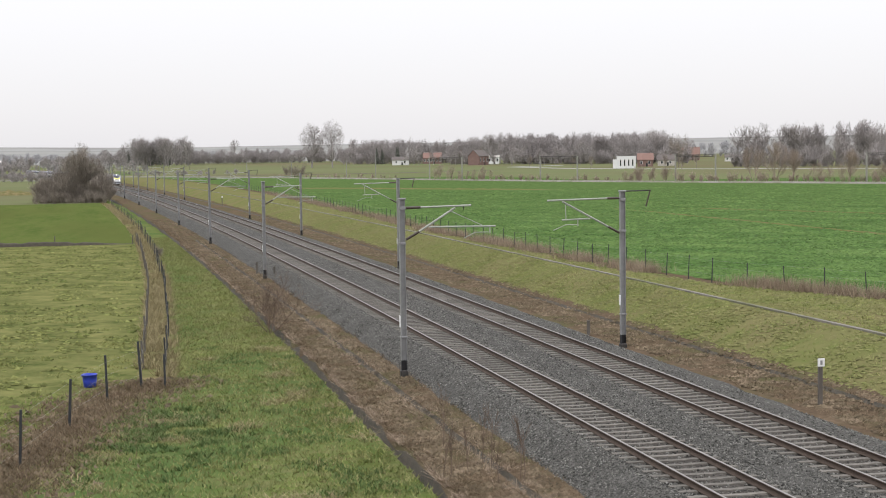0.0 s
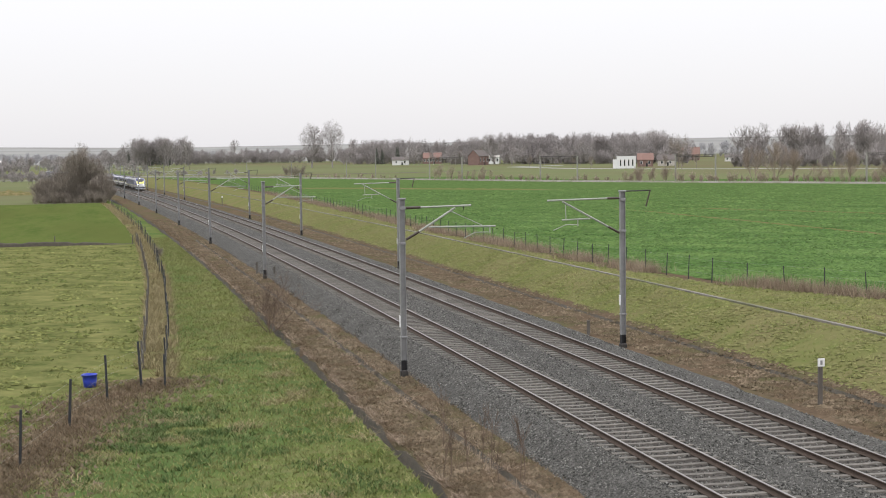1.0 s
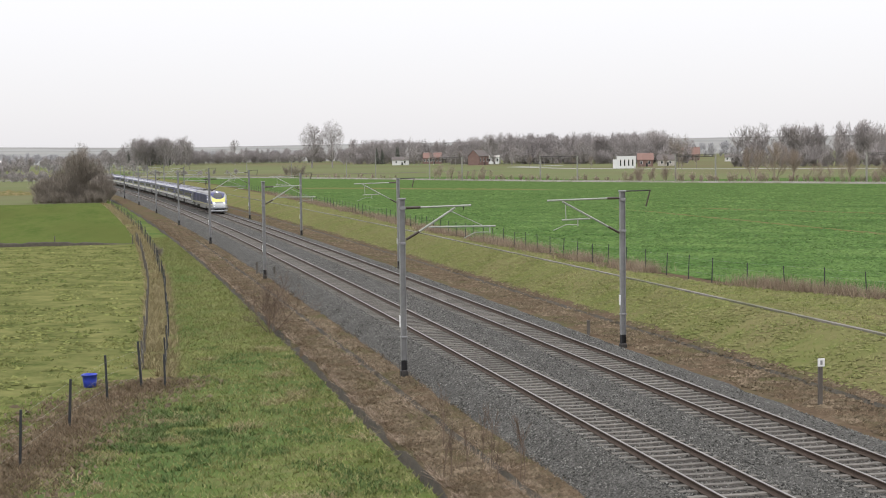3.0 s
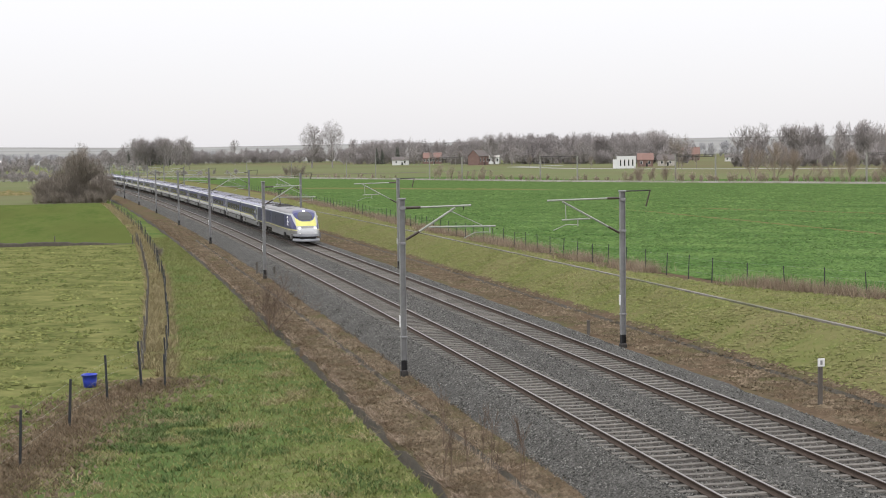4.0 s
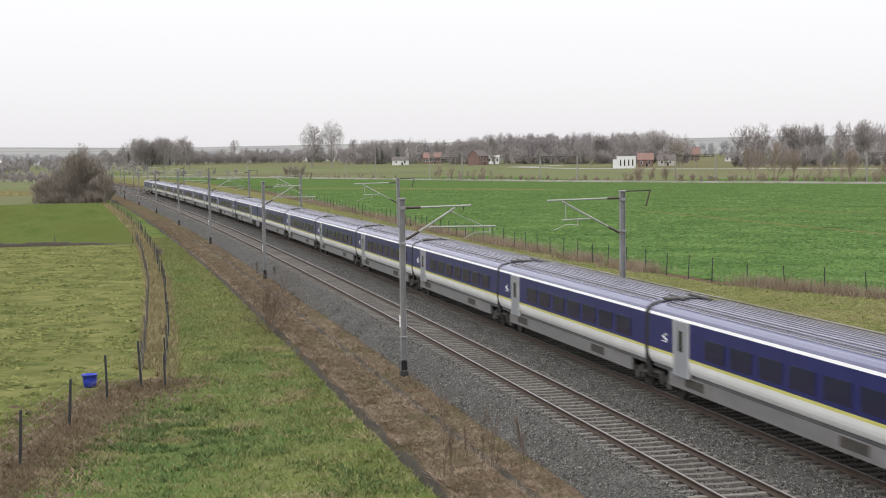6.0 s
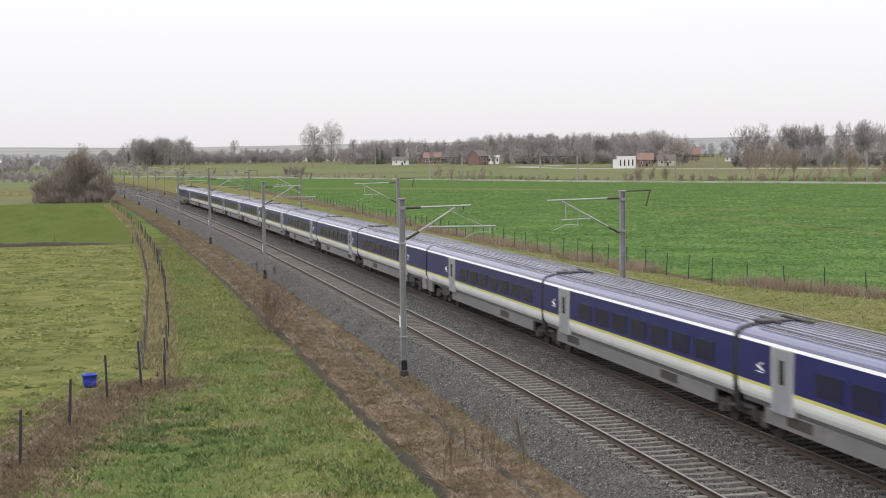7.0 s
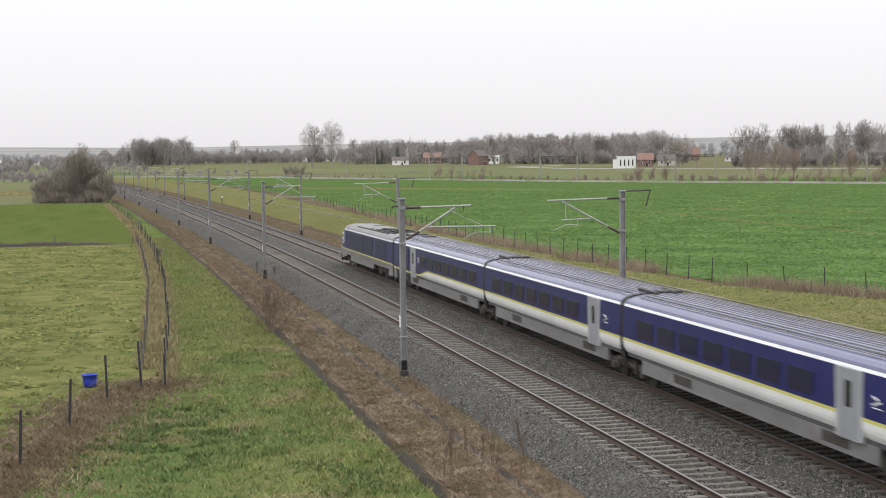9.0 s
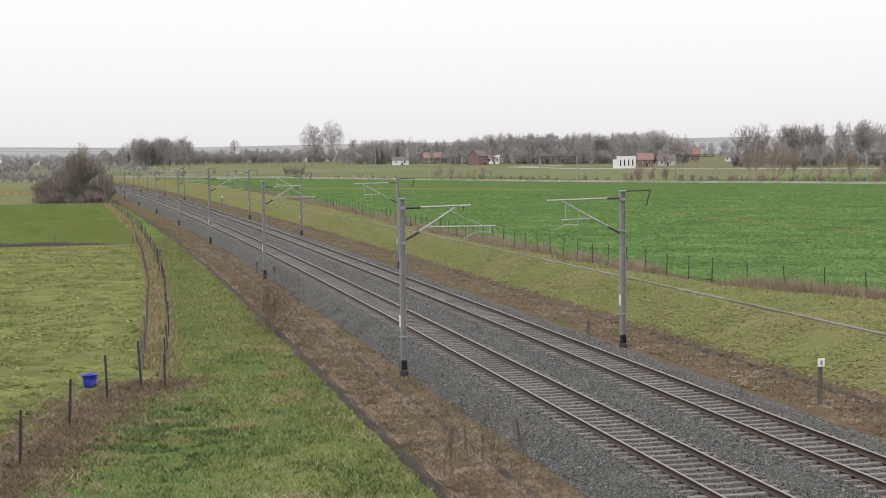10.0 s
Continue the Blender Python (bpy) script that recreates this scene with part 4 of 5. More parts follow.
def wires(t, feet, heights, r=0.0025, mat=None):
    for h in heights:
        bm = bmesh.new()
        for a, b in zip(feet[:-1], feet[1:]):
            tube(bm, (a[0], a[1], a[2] + h), (b[0], b[1], b[2] + h), r, n=3)
        part("wire", bm, mat or M_WIRE, t)


def line_points(fn, s_list, shift=0.0):
    return [(float(line_x(s)) + float(fn(s)) + shift, s) for s in s_list]


def build_fences():
    t = thing("field_fence", "dark thin posts and wire along the green crop", "fence")
    feet = posts_along(t, line_points(fence_right, [58, 66, 71, 82, 97, 148, 220, 320, 420]), 3.2, 1.35, 0.032, M_POST, seed=2)
    wires(t, feet, (0.45, 0.85, 1.25))
    t = thing("field_fence", "dark posts and wire along the mown verge", "fence")
    feet = posts_along(t, [(2.05, 61.2)] + line_points(fence_left, [78, 96, 114, 150, 196, 250, 306], 0.35), 5.6, 1.35, 0.045, M_POST, seed=3)
    wires(t, feet, (0.4, 0.8, 1.2))
    t = thing("field_fence", "grey wooden posts and wire beside the pasture", "fence")
    feet = posts_along(t, [(1.15, 62.0)] + line_points(fence_left, [78, 96, 114, 150, 172], -0.75), 5.0, 1.2, 0.06, M_WOODPOST, seed=4)
    wires(t, feet, (0.5, 0.9, 1.2))
    t = thing("field_fence", "tall dark posts and wire in dry brown grass", "fence")
    feet = posts_along(t, [(-4.6, 38.5), (-2.71, 46.5), (-1.44, 53.2), (-0.18, 58.5), (1.14, 61.9)], 7.2, 1.75, 0.05, M_POST, seed=5)
    wires(t, feet, (0.5, 1.0, 1.5))
    t = thing("field_fence", "short posts on a low earth bank between two fields", "fence")
    posts_along(t, [(2.6, 169.5), (-30, 172)], 8.0, 1.0, 0.06, M_WOODPOST, seed=6)


build_fences()


def bank_line(name, a, b, w, h, mat, label, n=60):
    """A low uneven grassy bank between two places."""
    a, b = Vector((*a, 0)), Vector((*b, 0))
    d = (b - a)
    side = Vector((-d.y, d.x, 0)).normalized()
    rows = []
    for i in range(n + 1):
        c = a + d * (i / n)
        k = (0.75 + 0.5 * noise.noise(Vector((i * 0.7, a.x, 0)))) * min(1.0, 6 * i / n + 0.05, 6 * (n - i) / n + 0.05)
        row = []
        for f, g in ((-1, -0.15), (-0.55, 0.7), (0, 1.0), (0.5, 0.75), (1, -0.15)):
            p = c + side * f * w * (0.8 + 0.3 * k)
            row.append((p.x, p.y, ground_at(p.x, p.y) + h * k * g))
        rows.append(row)
    verts = np.array(rows).reshape(-1, 3)
    i, j = np.meshgrid(np.arange(n), np.arange(4), indexing="ij")
    q = i * 5 + j
    faces = np.stack([q, q + 1, q + 6, q + 5], -1).reshape(-1, 4)
    tagged(new(name, mesh_of(name, verts, faces, mat, None, True)), label, "earth bank", kind="structure")


bank_line("earth_bank", (3.0, 169), (-45, 173), 0.6, 0.55, M_SOIL, "low dark earth bank between pasture and meadow")
bank_line("earth_bank", (-14, 420), (-75, 424), 4.0, 1.5, M_STRIP, "low ridge of dry grass behind the meadow")
bank_line("earth_bank", (42, 374), (97, 321), 1.0, 0.3, M_BANK, "pale grassy ridge across the green crop")
bank_line("earth_bank", (69.2, 205), (68.3, 108), 0.22, 0.15, M_BANK, "pale wheel track through the green crop")
bank_line("earth_bank", (77.8, 204), (100, 158), 0.18, 0.13, M_BANK, "faint wheel track through the green crop")


def marker_post(x, y, h, plate):
    z = ground_at(x, y)
    t = thing("marker_post", "weathered concrete post with a small white plate" if plate else "short weathered stub post beside the track", "marker post", m=pose(x, y, z))
    part("post", bm_box(-0.07, 0.07, -0.06, 0.06, -0.3, h, bevel=0.012), M_WOODPOST, t)
    if plate:
        p = part("plate", bm_box(-0.13, 0.13, -0.085, -0.062, h - 0.12, h + 0.16, bevel=0.01), M_WHITE, t, "square white plate")
        part("plate_bar", bm_box(-0.04, 0.04, -0.09, -0.086, h - 0.06, h + 0.09), M_GALV, p, "plain grey bar")


marker_post(23.4, 47.8, 1.45, True)
marker_post(22.3, 70.0, 0.7, False)
marker_post(20.9, 288.0, 1.5, True)
marker_post(3.4, 384.0, 2.2, False)
marker_post(11.0, 117.0, 0.9, False)
marker_post(11.9, 113.0, 0.8, False)


def blue_tub(x, y):
    z = ground_at(x, y)
    t = thing("plastic_tub", "bright blue plastic tub lying in the pasture", "tub", m=pose(x, y, z, 0, 0, 20))
    bm = bmesh.new()
    prof = [(0.24, 0.0), (0.27, 0.25), (0.29, 0.48), (0.31, 0.48), (0.31, 0.52), (0.27, 0.52), (0.25, 0.1), (0.0, 0.1)]
    n = 18
    rings = [[bm.verts.new((r * math.cos(2 * math.pi * k / n), r * math.sin(2 * math.pi * k / n), zz)) for k in range(n)] for r, zz in prof[:-1]]
    for a, b in zip(rings[:-1], rings[1:]):
        for k in range(n):
            bm.faces.new((a[k], a[(k + 1) % n], b[(k + 1) % n], b[k]))
    bm.faces.new(rings[0][::-1])
    bm.faces.new(rings[-1])
    part("tub", bm, M_BLUE_TUB, t, smooth=True)
    bm = bmesh.new()
    tube(bm, (-0.31, -0.06, 0.46), (-0.35, 0.0, 0.5), 0.015, n=6)
    tube(bm, (-0.35, 0.0, 0.5), (-0.31, 0.06, 0.46), 0.015, n=6)
    part("handle", bm, M_BLUE_TUB, t)


blue_tub(-0.86, 62.6)


# ---------------------------------------------------------------- trees
def grow(seed, height, trunk, splay, levels, kids, shrink=0.62, start=0.25, stems=1, lean_to=0.5, sag=0.0, droop_w=1.0, min_r=0.012):
    """Segments (a, b, ra, rb, level) of a bare branching tree."""
    rng = random.Random(seed)
    segs = []

    def limb(p, d, length, r, level):
        n = 3 if level < 2 else 2
        q, here = p.copy(), r
        for i in range(n):
            d = (d + Vector((rng.gauss(0, 0.09), rng.gauss(0, 0.09), rng.gauss(0.10 - sag, 0.06)))).normalized()
            e = q + d * (length / n)
            nr = max(here * (0.80 if level == 0 else 0.7), min_r * 0.6)
            segs.append((q.copy(), e.copy(), here, nr, level))
            if level < levels:
                for _ in range(kids[level]):
                    f = rng.random()
                    if level == 0 and (i + f) / n < start:
                        continue
                    ang = rng.uniform(0.5, 1.0) * splay
                    ax = d.orthogonal().normalized()
                    ax.rotate(Matrix.Rotation(rng.uniform(0, 6.283), 3, d))
                    nd = d.copy()
                    nd.rotate(Matrix.Rotation(ang, 3, ax))
                    limb(q.lerp(e, f), nd, length * shrink * rng.uniform(0.75, 1.2), max(nr * 0.55, min_r), level + 1)
            q, here = e, nr

    for k in range(stems):
        a = rng.uniform(0, 6.283)
        lean = 0.0 if stems == 1 else rng.uniform(0.1, lean_to)
        d = Vector((math.cos(a) * lean, math.sin(a) * lean, 1)).normalized()
        limb(Vector((math.cos(a), math.sin(a), 0)) * (0.0 if stems == 1 else trunk), d, height * rng.uniform(0.5, 0.62), trunk, 0)
    return segs


def crown(segs, height, wide, mid=0.6, rag=0.12, seed=1):
    """Keeps the twigs that lie inside an uneven egg-shaped outline, and every main stem."""
    out = []
    for q in segs:
        p = q[1]
        a = math.atan2(p.y, p.x)
        k = 1 + rag * 2 * noise.noise(Vector((math.cos(a) * 1.3 + seed, math.sin(a) * 1.3, p.z / height * 4)))
        d = (math.hypot(p.x, p.y) / (wide * height)) ** 2 + ((p.z / height - mid) / (1 - mid if p.z > mid * height else mid)) ** 2
        if d < k or (q[4] == 0 and p.z < height * 0.9):
            out.append(q)
    return out


def prisms(segs, sides=3):
    a = np.array([s[0] for s in segs])
    b = np.array([s[1] for s in segs])
    ra, rb = np.array([s[2] for s in segs]), np.array([s[3] for s in segs])
    d = b - a
    d /= np.maximum(np.linalg.norm(d, axis=1, keepdims=True), 1e-6)
    ref = np.where(np.abs(d[:, 2:3]) < 0.9, np.array([[0, 0, 1.0]]), np.array([[1.0, 0, 0]]))
    u = np.cross(d, ref)
    u /= np.linalg.norm(u, axis=1, keepdims=True)
    v = np.cross(d, u)
    rings = []
    for k in range(sides):
        c, s = math.cos(2 * math.pi * k / sides), math.sin(2 * math.pi * k / sides)
        rings.append((a + (u * c + v * s) * ra[:, None], b + (u * c + v * s) * rb[:, None]))
    verts = np.stack([x for r in rings for x in r], 1).reshape(-1, 3)
    base = np.arange(len(segs)) * 2 * sides
    faces = []
    for k in range(sides):
        m = (k + 1) % sides
        faces.append(np.stack([base + 2 * k, base + 2 * m, base + 2 * m + 1, base + 2 * k + 1], 1))
    return verts, np.concatenate(faces)


def twig_mesh(segs, fine_level=2):
    """Round limbs, and flat slips for the finest twigs."""
    v, f = prisms([q for q in segs if q[4] < fine_level])
    tw = [q for q in segs if q[4] >= fine_level]
    if not tw:
        return v, f
    a, b = np.array([q[0] for q in tw]), np.array([q[1] for q in tw])
    r0, r1 = np.array([q[2] for q in tw])[:, None], np.array([q[3] for q in tw])[:, None]
    rng = np.random.default_rng(len(tw))
    d = b - a
    u = np.cross(d, rng.normal(0, 1, d.shape))
    u /= np.maximum(np.linalg.norm(u, axis=1, keepdims=True), 1e-6)
    w = np.stack([a - u * r0, a + u * r0, b + u * r1, b - u * r1], 1).reshape(-1, 3)
    g = (np.arange(len(tw)) * 4)[:, None] + np.arange(4)[None] + len(v)
    return np.concatenate([v, w]), np.concatenate([f, g])


def tree_thing(x, y, segs, mat, label, category="tree", group=""):
    t = thing("bare_tree" if category == "tree" else "bare_shrub", label, category, group, pose(x, y, ground_at(x, y) - 0.1))
    for nm, pick, sides in (("trunk", lambda l: l == 0, 6), ("crown", lambda l: l > 0, 3)):
        sel = [s for s in segs if pick(s[4])]
        v, f = prisms(sel, sides) if sides > 3 else twig_mesh(sel, 3)
        part(nm, mesh_of(nm, v, f, mat), None, t)
    return t


def wood(name, label, places, mat, variants, seed=5):
    """A stand of bare trees joined into one mesh; places: x, y, height."""
    rng = np.random.default_rng(seed)
    V, F, n = [], [], 0
    for x, y, h in places:
        v, f, vh = variants[rng.integers(len(variants))]
        a = rng.uniform(0, 6.283)
        c, s = math.cos(a), math.sin(a)
        k = h / vh
        w = k * rng.uniform(0.9, 1.25)
        p = np.stack([(v[:, 0] * c - v[:, 1] * s) * w + x, (v[:, 0] * s + v[:, 1] * c) * w + y, v[:, 2] * k + ground_at(x, y) - 0.2], 1)
        V.append(p)
        F.append(f + n)
        n += len(p)
    tagged(new(name, mesh_of(name, np.concatenate(V), np.concatenate(F), mat)), label, "trees", kind="stuff")


def variants(kind, n, seed):
    out = []
    for k in range(n):
        if kind == "far":
            sg = crown(grow(seed + k, 20, 0.22, 0.72, 3, (4, 3, 2), 0.62, 0.15, min_r=0.06), 17, 0.28 + 0.03 * (k % 3), 0.58, 0.14, k)
        elif kind == "low":
            sg = crown(grow(seed + k, 9, 0.09, 0.85, 3, (3, 2, 1), 0.64, 0.0, stems=2, min_r=0.085), 7, 0.5, 0.4, 0.15, k)
        elif kind == "thicket":
            sg = crown(grow(seed + k, 5, 0.035, 0.6, 3, (3, 2, 2), 0.62, 0.05, stems=4, min_r=0.016), 4, 0.42, 0.5, 0.15, k)
        elif kind == "round":
            sg = crown(grow(seed + k, 14, 0.14, 0.75, 3, (4, 3, 2), 0.6, 0.12, min_r=0.03), 12, 0.3, 0.55, 0.15, k)
        else:
            sg = grow(seed + k, 4, 0.04, 0.75, 3, (2, 2, 1), 0.64, 0.0, stems=3, min_r=0.024)
        v, f = twig_mesh(sg)
        out.append((v, f, float(v[:, 2].max())))
    return out


def scatter(a, b, n, depth, h0, h1, seed):
    rng = np.random.default_rng(seed)
    out = []
    for k in range(n):
        f = (k + rng.uniform(0, 1)) / n
        x, y = a[0] + (b[0] - a[0]) * f, a[1] + (b[1] - a[1]) * f
        out.append((x + rng.uniform(-0.15, 0.15) * depth, y + rng.uniform(0, 1) * depth, rng.uniform(h0, h1)))
    return out


def conifer_variants(n, seed):
    out = []
    for k in range(n):
        rng = random.Random(seed + k)
        segs = [(Vector((0, 0, 0)), Vector((0, 0, 10)), 0.2, 0.03, 0)]
        for i in range(230):
            z = rng.uniform(0.8, 9.9)
            r = (10 - z) * 0.24 * rng.uniform(0.6, 1.1) + 0.15
            a = rng.uniform(0, 6.283)
            segs.append((Vector((0, 0, z + 0.2)), Vector((r * math.cos(a), r * math.sin(a), z - 0.25 * r)), 0.20, 0.05, 1))
        v, f = prisms(segs)
        out.append((v, f, 10.0))
    return out


def build_trees():
    roundv, bush = variants("round", 4, 200), variants("bush", 5, 300)
    far, low = variants("far", 6, 600), variants("low", 5, 700)
    conif = conifer_variants(3, 400)
    wood("woodland", "belt of bare winter trees behind the fields", scatter((-8, 1480), (160, 1570), 85, 60, 11, 17, 1) + scatter((20, 1390), (72, 1390), 30, 40, 22, 29, 2) + scatter((150, 1570), (292, 1550), 76, 60, 12, 17, 3), M_WOOD_HAZE, far)
    wood("undergrowth", "bare bushes at the foot of the far tree belt", scatter((-8, 1470), (160, 1560), 85, 30, 7, 12, 41) + scatter((150, 1560), (292, 1540), 75, 30, 7, 12, 42), M_WOOD_HAZE, low, 16)
    wood("woodland", "bare trees around the village houses", scatter((205, 1290), (320, 1220), 45, 60, 14, 21, 4) + scatter((215, 1330), (330, 1260), 45, 40, 17, 24, 14), M_WOOD_HAZE, far, 6)
    wood("undergrowth", "bare garden bushes around the village houses", scatter((203, 1300), (320, 1230), 90, 40, 6, 11, 43), M_WOOD_HAZE, low, 17)
    wood("woodland", "dense bare wood beyond the white building", scatter((298, 1130), (392, 1000), 66, 60, 16, 24, 5) + scatter((298, 1190), (405, 1060), 60, 40, 20, 26, 15), M_WOOD_HAZE, far, 7)
    wood("undergrowth", "bare undergrowth of the dense wood", scatter((298, 1120), (392, 990), 110, 30, 7, 13, 44), M_WOOD_HAZE, low, 18)
    wood("woodland", "bare trees on the low far hills", scatter((520, 1480), (760, 1500), 60, 60, 7, 12, 6) + scatter((-170, 1800), (60, 1800), 60, 60, 8, 13, 7) + scatter((-150, 2160), (1000, 2100), 110, 40, 10, 16, 8), M_HAZE_HILL_WOOD, low, 8)
    wood("woodland", "bare wood rising beside the far fields", scatter((306, 690), (345, 590), 34, 30, 9, 15, 9) + scatter((335, 735), (400, 610), 60, 50, 16, 24, 10), M_WOOD_HAZE, far, 9)
    wood("undergrowth", "bare undergrowth beside the far fields", scatter((302, 690), (342, 580), 60, 30, 4, 9, 45), M_WOOD_HAZE, low, 19)
    wood("woodland", "bare garden trees before the village houses", scatter((222, 1150), (300, 1050), 16, 40, 9, 15, 61) + scatter((300, 1040), (330, 1000), 8, 20, 8, 14, 62), M_WOOD_HAZE, far, 22)
    wood("hedgerow", "dark evergreens among bare trees", scatter((20, 1470), (60, 1480), 6, 20, 15, 20, 11) + scatter((215, 1250), (240, 1240), 4, 10, 13, 16, 12), M_EVERGREEN, conif, 10)
    wood("scrub", "low bare scrub beside the far railway", scatter((145, 376), (185, 306), 55, 8, 1.6, 3.4, 22) + scatter((60, 575), (95, 500), 30, 6, 1.2, 2.6, 23) + scatter((104, 462), (140, 384), 55, 6, 1.0, 2.8, 24), M_TWIG_RED, bush, 11)
    wood("scrub", "grey tangle of scrub along the curving railway", scatter((-48, 690), (-22, 650), 30, 60, 3, 5.5, 25) + scatter((-110, 1020), (10, 960), 80, 160, 4, 8, 26) + scatter((-150, 1400), (0, 1330), 60, 200, 6, 11, 37) + scatter((5, 760), (60, 740), 24, 60, 1.5, 3.5, 27), M_WOOD_HAZE, low, 12)
    wood("scrub", "slender bare trees beside the far railway", scatter((98, 462), (112, 438), 10, 5, 3.0, 5.5, 20) + scatter((134, 388), (146, 376), 12, 5, 3, 5.5, 21) + scatter((166, 344), (190, 306), 14, 8, 3, 6, 46), M_TWIG_RED, roundv, 21)
    wood("scrub", "round dark bush at a field corner", scatter((78, 690), (86, 684), 9, 3, 3.5, 6.0, 28), M_BRANCH, bush, 13)
    # the thicket beside the line
    wood("thicket", "dense brown thicket of bare bushes beside the railway", scatter((-14.6, 338), (-0.4, 333), 38, 9, 3.8, 6.0, 30) + scatter((-9.6, 337), (-1.0, 335), 26, 8, 5.0, 7.6, 31), M_BRANCH, variants("thicket", 5, 500), 14)
    wood("thicket", "brown undergrowth at the foot of the thicket", scatter((-15.2, 333), (0.2, 330), 55, 5, 1.2, 3.4, 32), M_BRANCH, bush, 15)
    for k, (x, y, h, w) in enumerate(((-5.6, 338, 12.0, 0.34), (-2.9, 339, 10.0, 0.34), (-7.6, 340, 10.2, 0.34))):
        tree_thing(x, y, crown(grow(130 + k, h * 1.2, 0.09, 0.62, 4, (3, 3, 2, 2), 0.62, 0.08, stems=4, lean_to=0.35, min_r=0.016), h, w, 0.55, 0.14, k), M_BRANCH, "dense round bare tree standing in the thicket", group="trees in the thicket")
    pair = "tall bare spreading tree standing alone behind the fields"
    for k, (x, y, h) in enumerate(((143, 1091, 33.5), (157.5, 1089, 35))):
        tree_thing(x, y, crown(grow(11 + k, h * 1.3, 0.55, 1.15, 4, (5, 4, 4, 2), 0.62, 0.15, sag=0.05, min_r=0.04), h, 0.27, 0.56, 0.12, k), M_WOOD_HAZE, pair, group="pair of tall trees")
    tree_thing(118, 1450, crown(grow(13, 28, 0.4, 0.75, 4, (3, 3, 2, 2), 0.62, 0.3, min_r=0.04), 24, 0.3, 0.62), M_WOOD_HAZE, "thin bare tree above the far wood")
    tree_thing(-12, 800, crown(grow(14, 22, 0.25, 0.7, 4, (3, 3, 2, 2), 0.62, 0.2, min_r=0.02), 18, 0.28), M_WOOD_HAZE, "pale thin bare tree behind the thicket")
    tree_thing(287, 747, crown(grow(15, 25, 0.3, 1.0, 4, (3, 3, 3, 2), 0.6, 0.25, sag=0.05, min_r=0.035), 20, 0.26, 0.62), M_BRANCH, "dark bare tree beside the country road")
    for k, (x, y, h) in enumerate(((161, 366, 10.0), (165, 362, 10.5), (168.5, 359, 8.5), (183, 358, 8.5))):
        tree_thing(x, y, crown(grow(40 + k, h * 1.25, 0.11, 0.6, 4, (3, 3, 3, 2), 0.6, 0.12, stems=2, min_r=0.011), h, 0.33, 0.55), M_TWIG_RED, "slim reddish bare tree beside the far railway", group="trees at the far railway")
    for k, (x, y, h) in enumerate(((262, 700, 7.0), (262, 660, 7.5), (244, 760, 7.0), (256, 830, 8.0), (232, 600, 6.0), (250, 900, 8.0))):
        tree_thing(x, y, crown(grow(60 + k, h * 1.25, 0.15, 0.75, 3, (4, 3, 3), 0.6, 0.25, min_r=0.025), h, 0.3, 0.6), M_BRANCH, "small bare roadside tree", group="roadside trees")
    # shrub and saplings beside the ditch
    tree_thing(8.0, 78.5, grow(21, 3.3, 0.026, 0.7, 3, (2, 2, 2), 0.62, 0.15, stems=8, lean_to=1.2, min_r=0.0055), M_STEM, "bare reddish shrub at the edge of the mown grass", "shrub")
    s = 145.0
    tree_thing(float(line_x(s)) + float(fence_left(s)) + 0.75, s, grow(90, 1.1, 0.03, 0.8, 3, (3, 2, 2), 0.6, 0.0, stems=6, min_r=0.008), M_BRANCH, "small dark bush grown against the fence", "shrub")
    rng = random.Random(9)
    for k in range(9):
        x, y = 9.6 + rng.uniform(-1.0, 1.3), 41.6 + rng.uniform(-2.5, 4.0)
        tree_thing(x, y, grow(70 + k, rng.uniform(1.6, 2.9), 0.014, 0.35, 2, (3, 2), 0.45, 0.3, min_r=0.005), M_STEM, "thin leafless sapling in brown grass", "shrub", "saplings by the ballast")


build_trees()


# ---------------------------------------------------------------- far railway, roads and houses
FAR_LINE = [(-60, 770), (0, 665), (44, 589), (79, 528), (124, 410), (173, 321), (235, 215), (330, 60)]


def ribbon(name, pts, w, h, mat, label, category):
    rows = []
    for i, (x, y) in enumerate(pts):
        a, b = pts[max(i - 1, 0)], pts[min(i + 1, len(pts) - 1)]
        d = Vector((b[0] - a[0], b[1] - a[1], 0)).normalized()
        q = Vector((-d.y, d.x, 0))
        z = ground_at(x, y)
        rows.append([(x + q.x * f * w, y + q.y * f * w, z + g) for f, g in ((-0.9, -0.3), (-0.5, h), (0.5, h), (0.9, -0.3))])
    verts = np.array(rows).reshape(-1, 3)
    i, j = np.meshgrid(np.arange(len(pts) - 1), np.arange(3), indexing="ij")
    q = i * 4 + j
    faces = np.stack([q, q + 1, q + 5, q + 4], -1).reshape(-1, 4)
    tagged(new(name, mesh_of(name, verts, faces, mat)), label, category, kind="structure")


def fine(pts, n=8):
    out = []
    for a, b in zip(pts[:-1], pts[1:]):
        out += [(a[0] + (b[0] - a[0]) * k / n, a[1] + (b[1] - a[1]) * k / n) for k in range(n)]
    return out + [pts[-1]]


ribbon("far_railway", fine(FAR_LINE), 3.0, 0.35, M_TROUGH, "pale gravel bed of a second railway across the fields", "railway bed")
ribbon("country_road", fine([(300, 1000), (251, 945), (248, 830), (249, 717), (256, 622), (275, 575), (330, 500)]), 4.5, 0.12, M_ROAD, "pale narrow country road between the fields", "road")
ribbon("country_road", fine([(20, 640), (60, 690), (130, 700), (200, 780)]), 3.5, 0.12, M_SOIL, "dark farm track across the far field", "road")


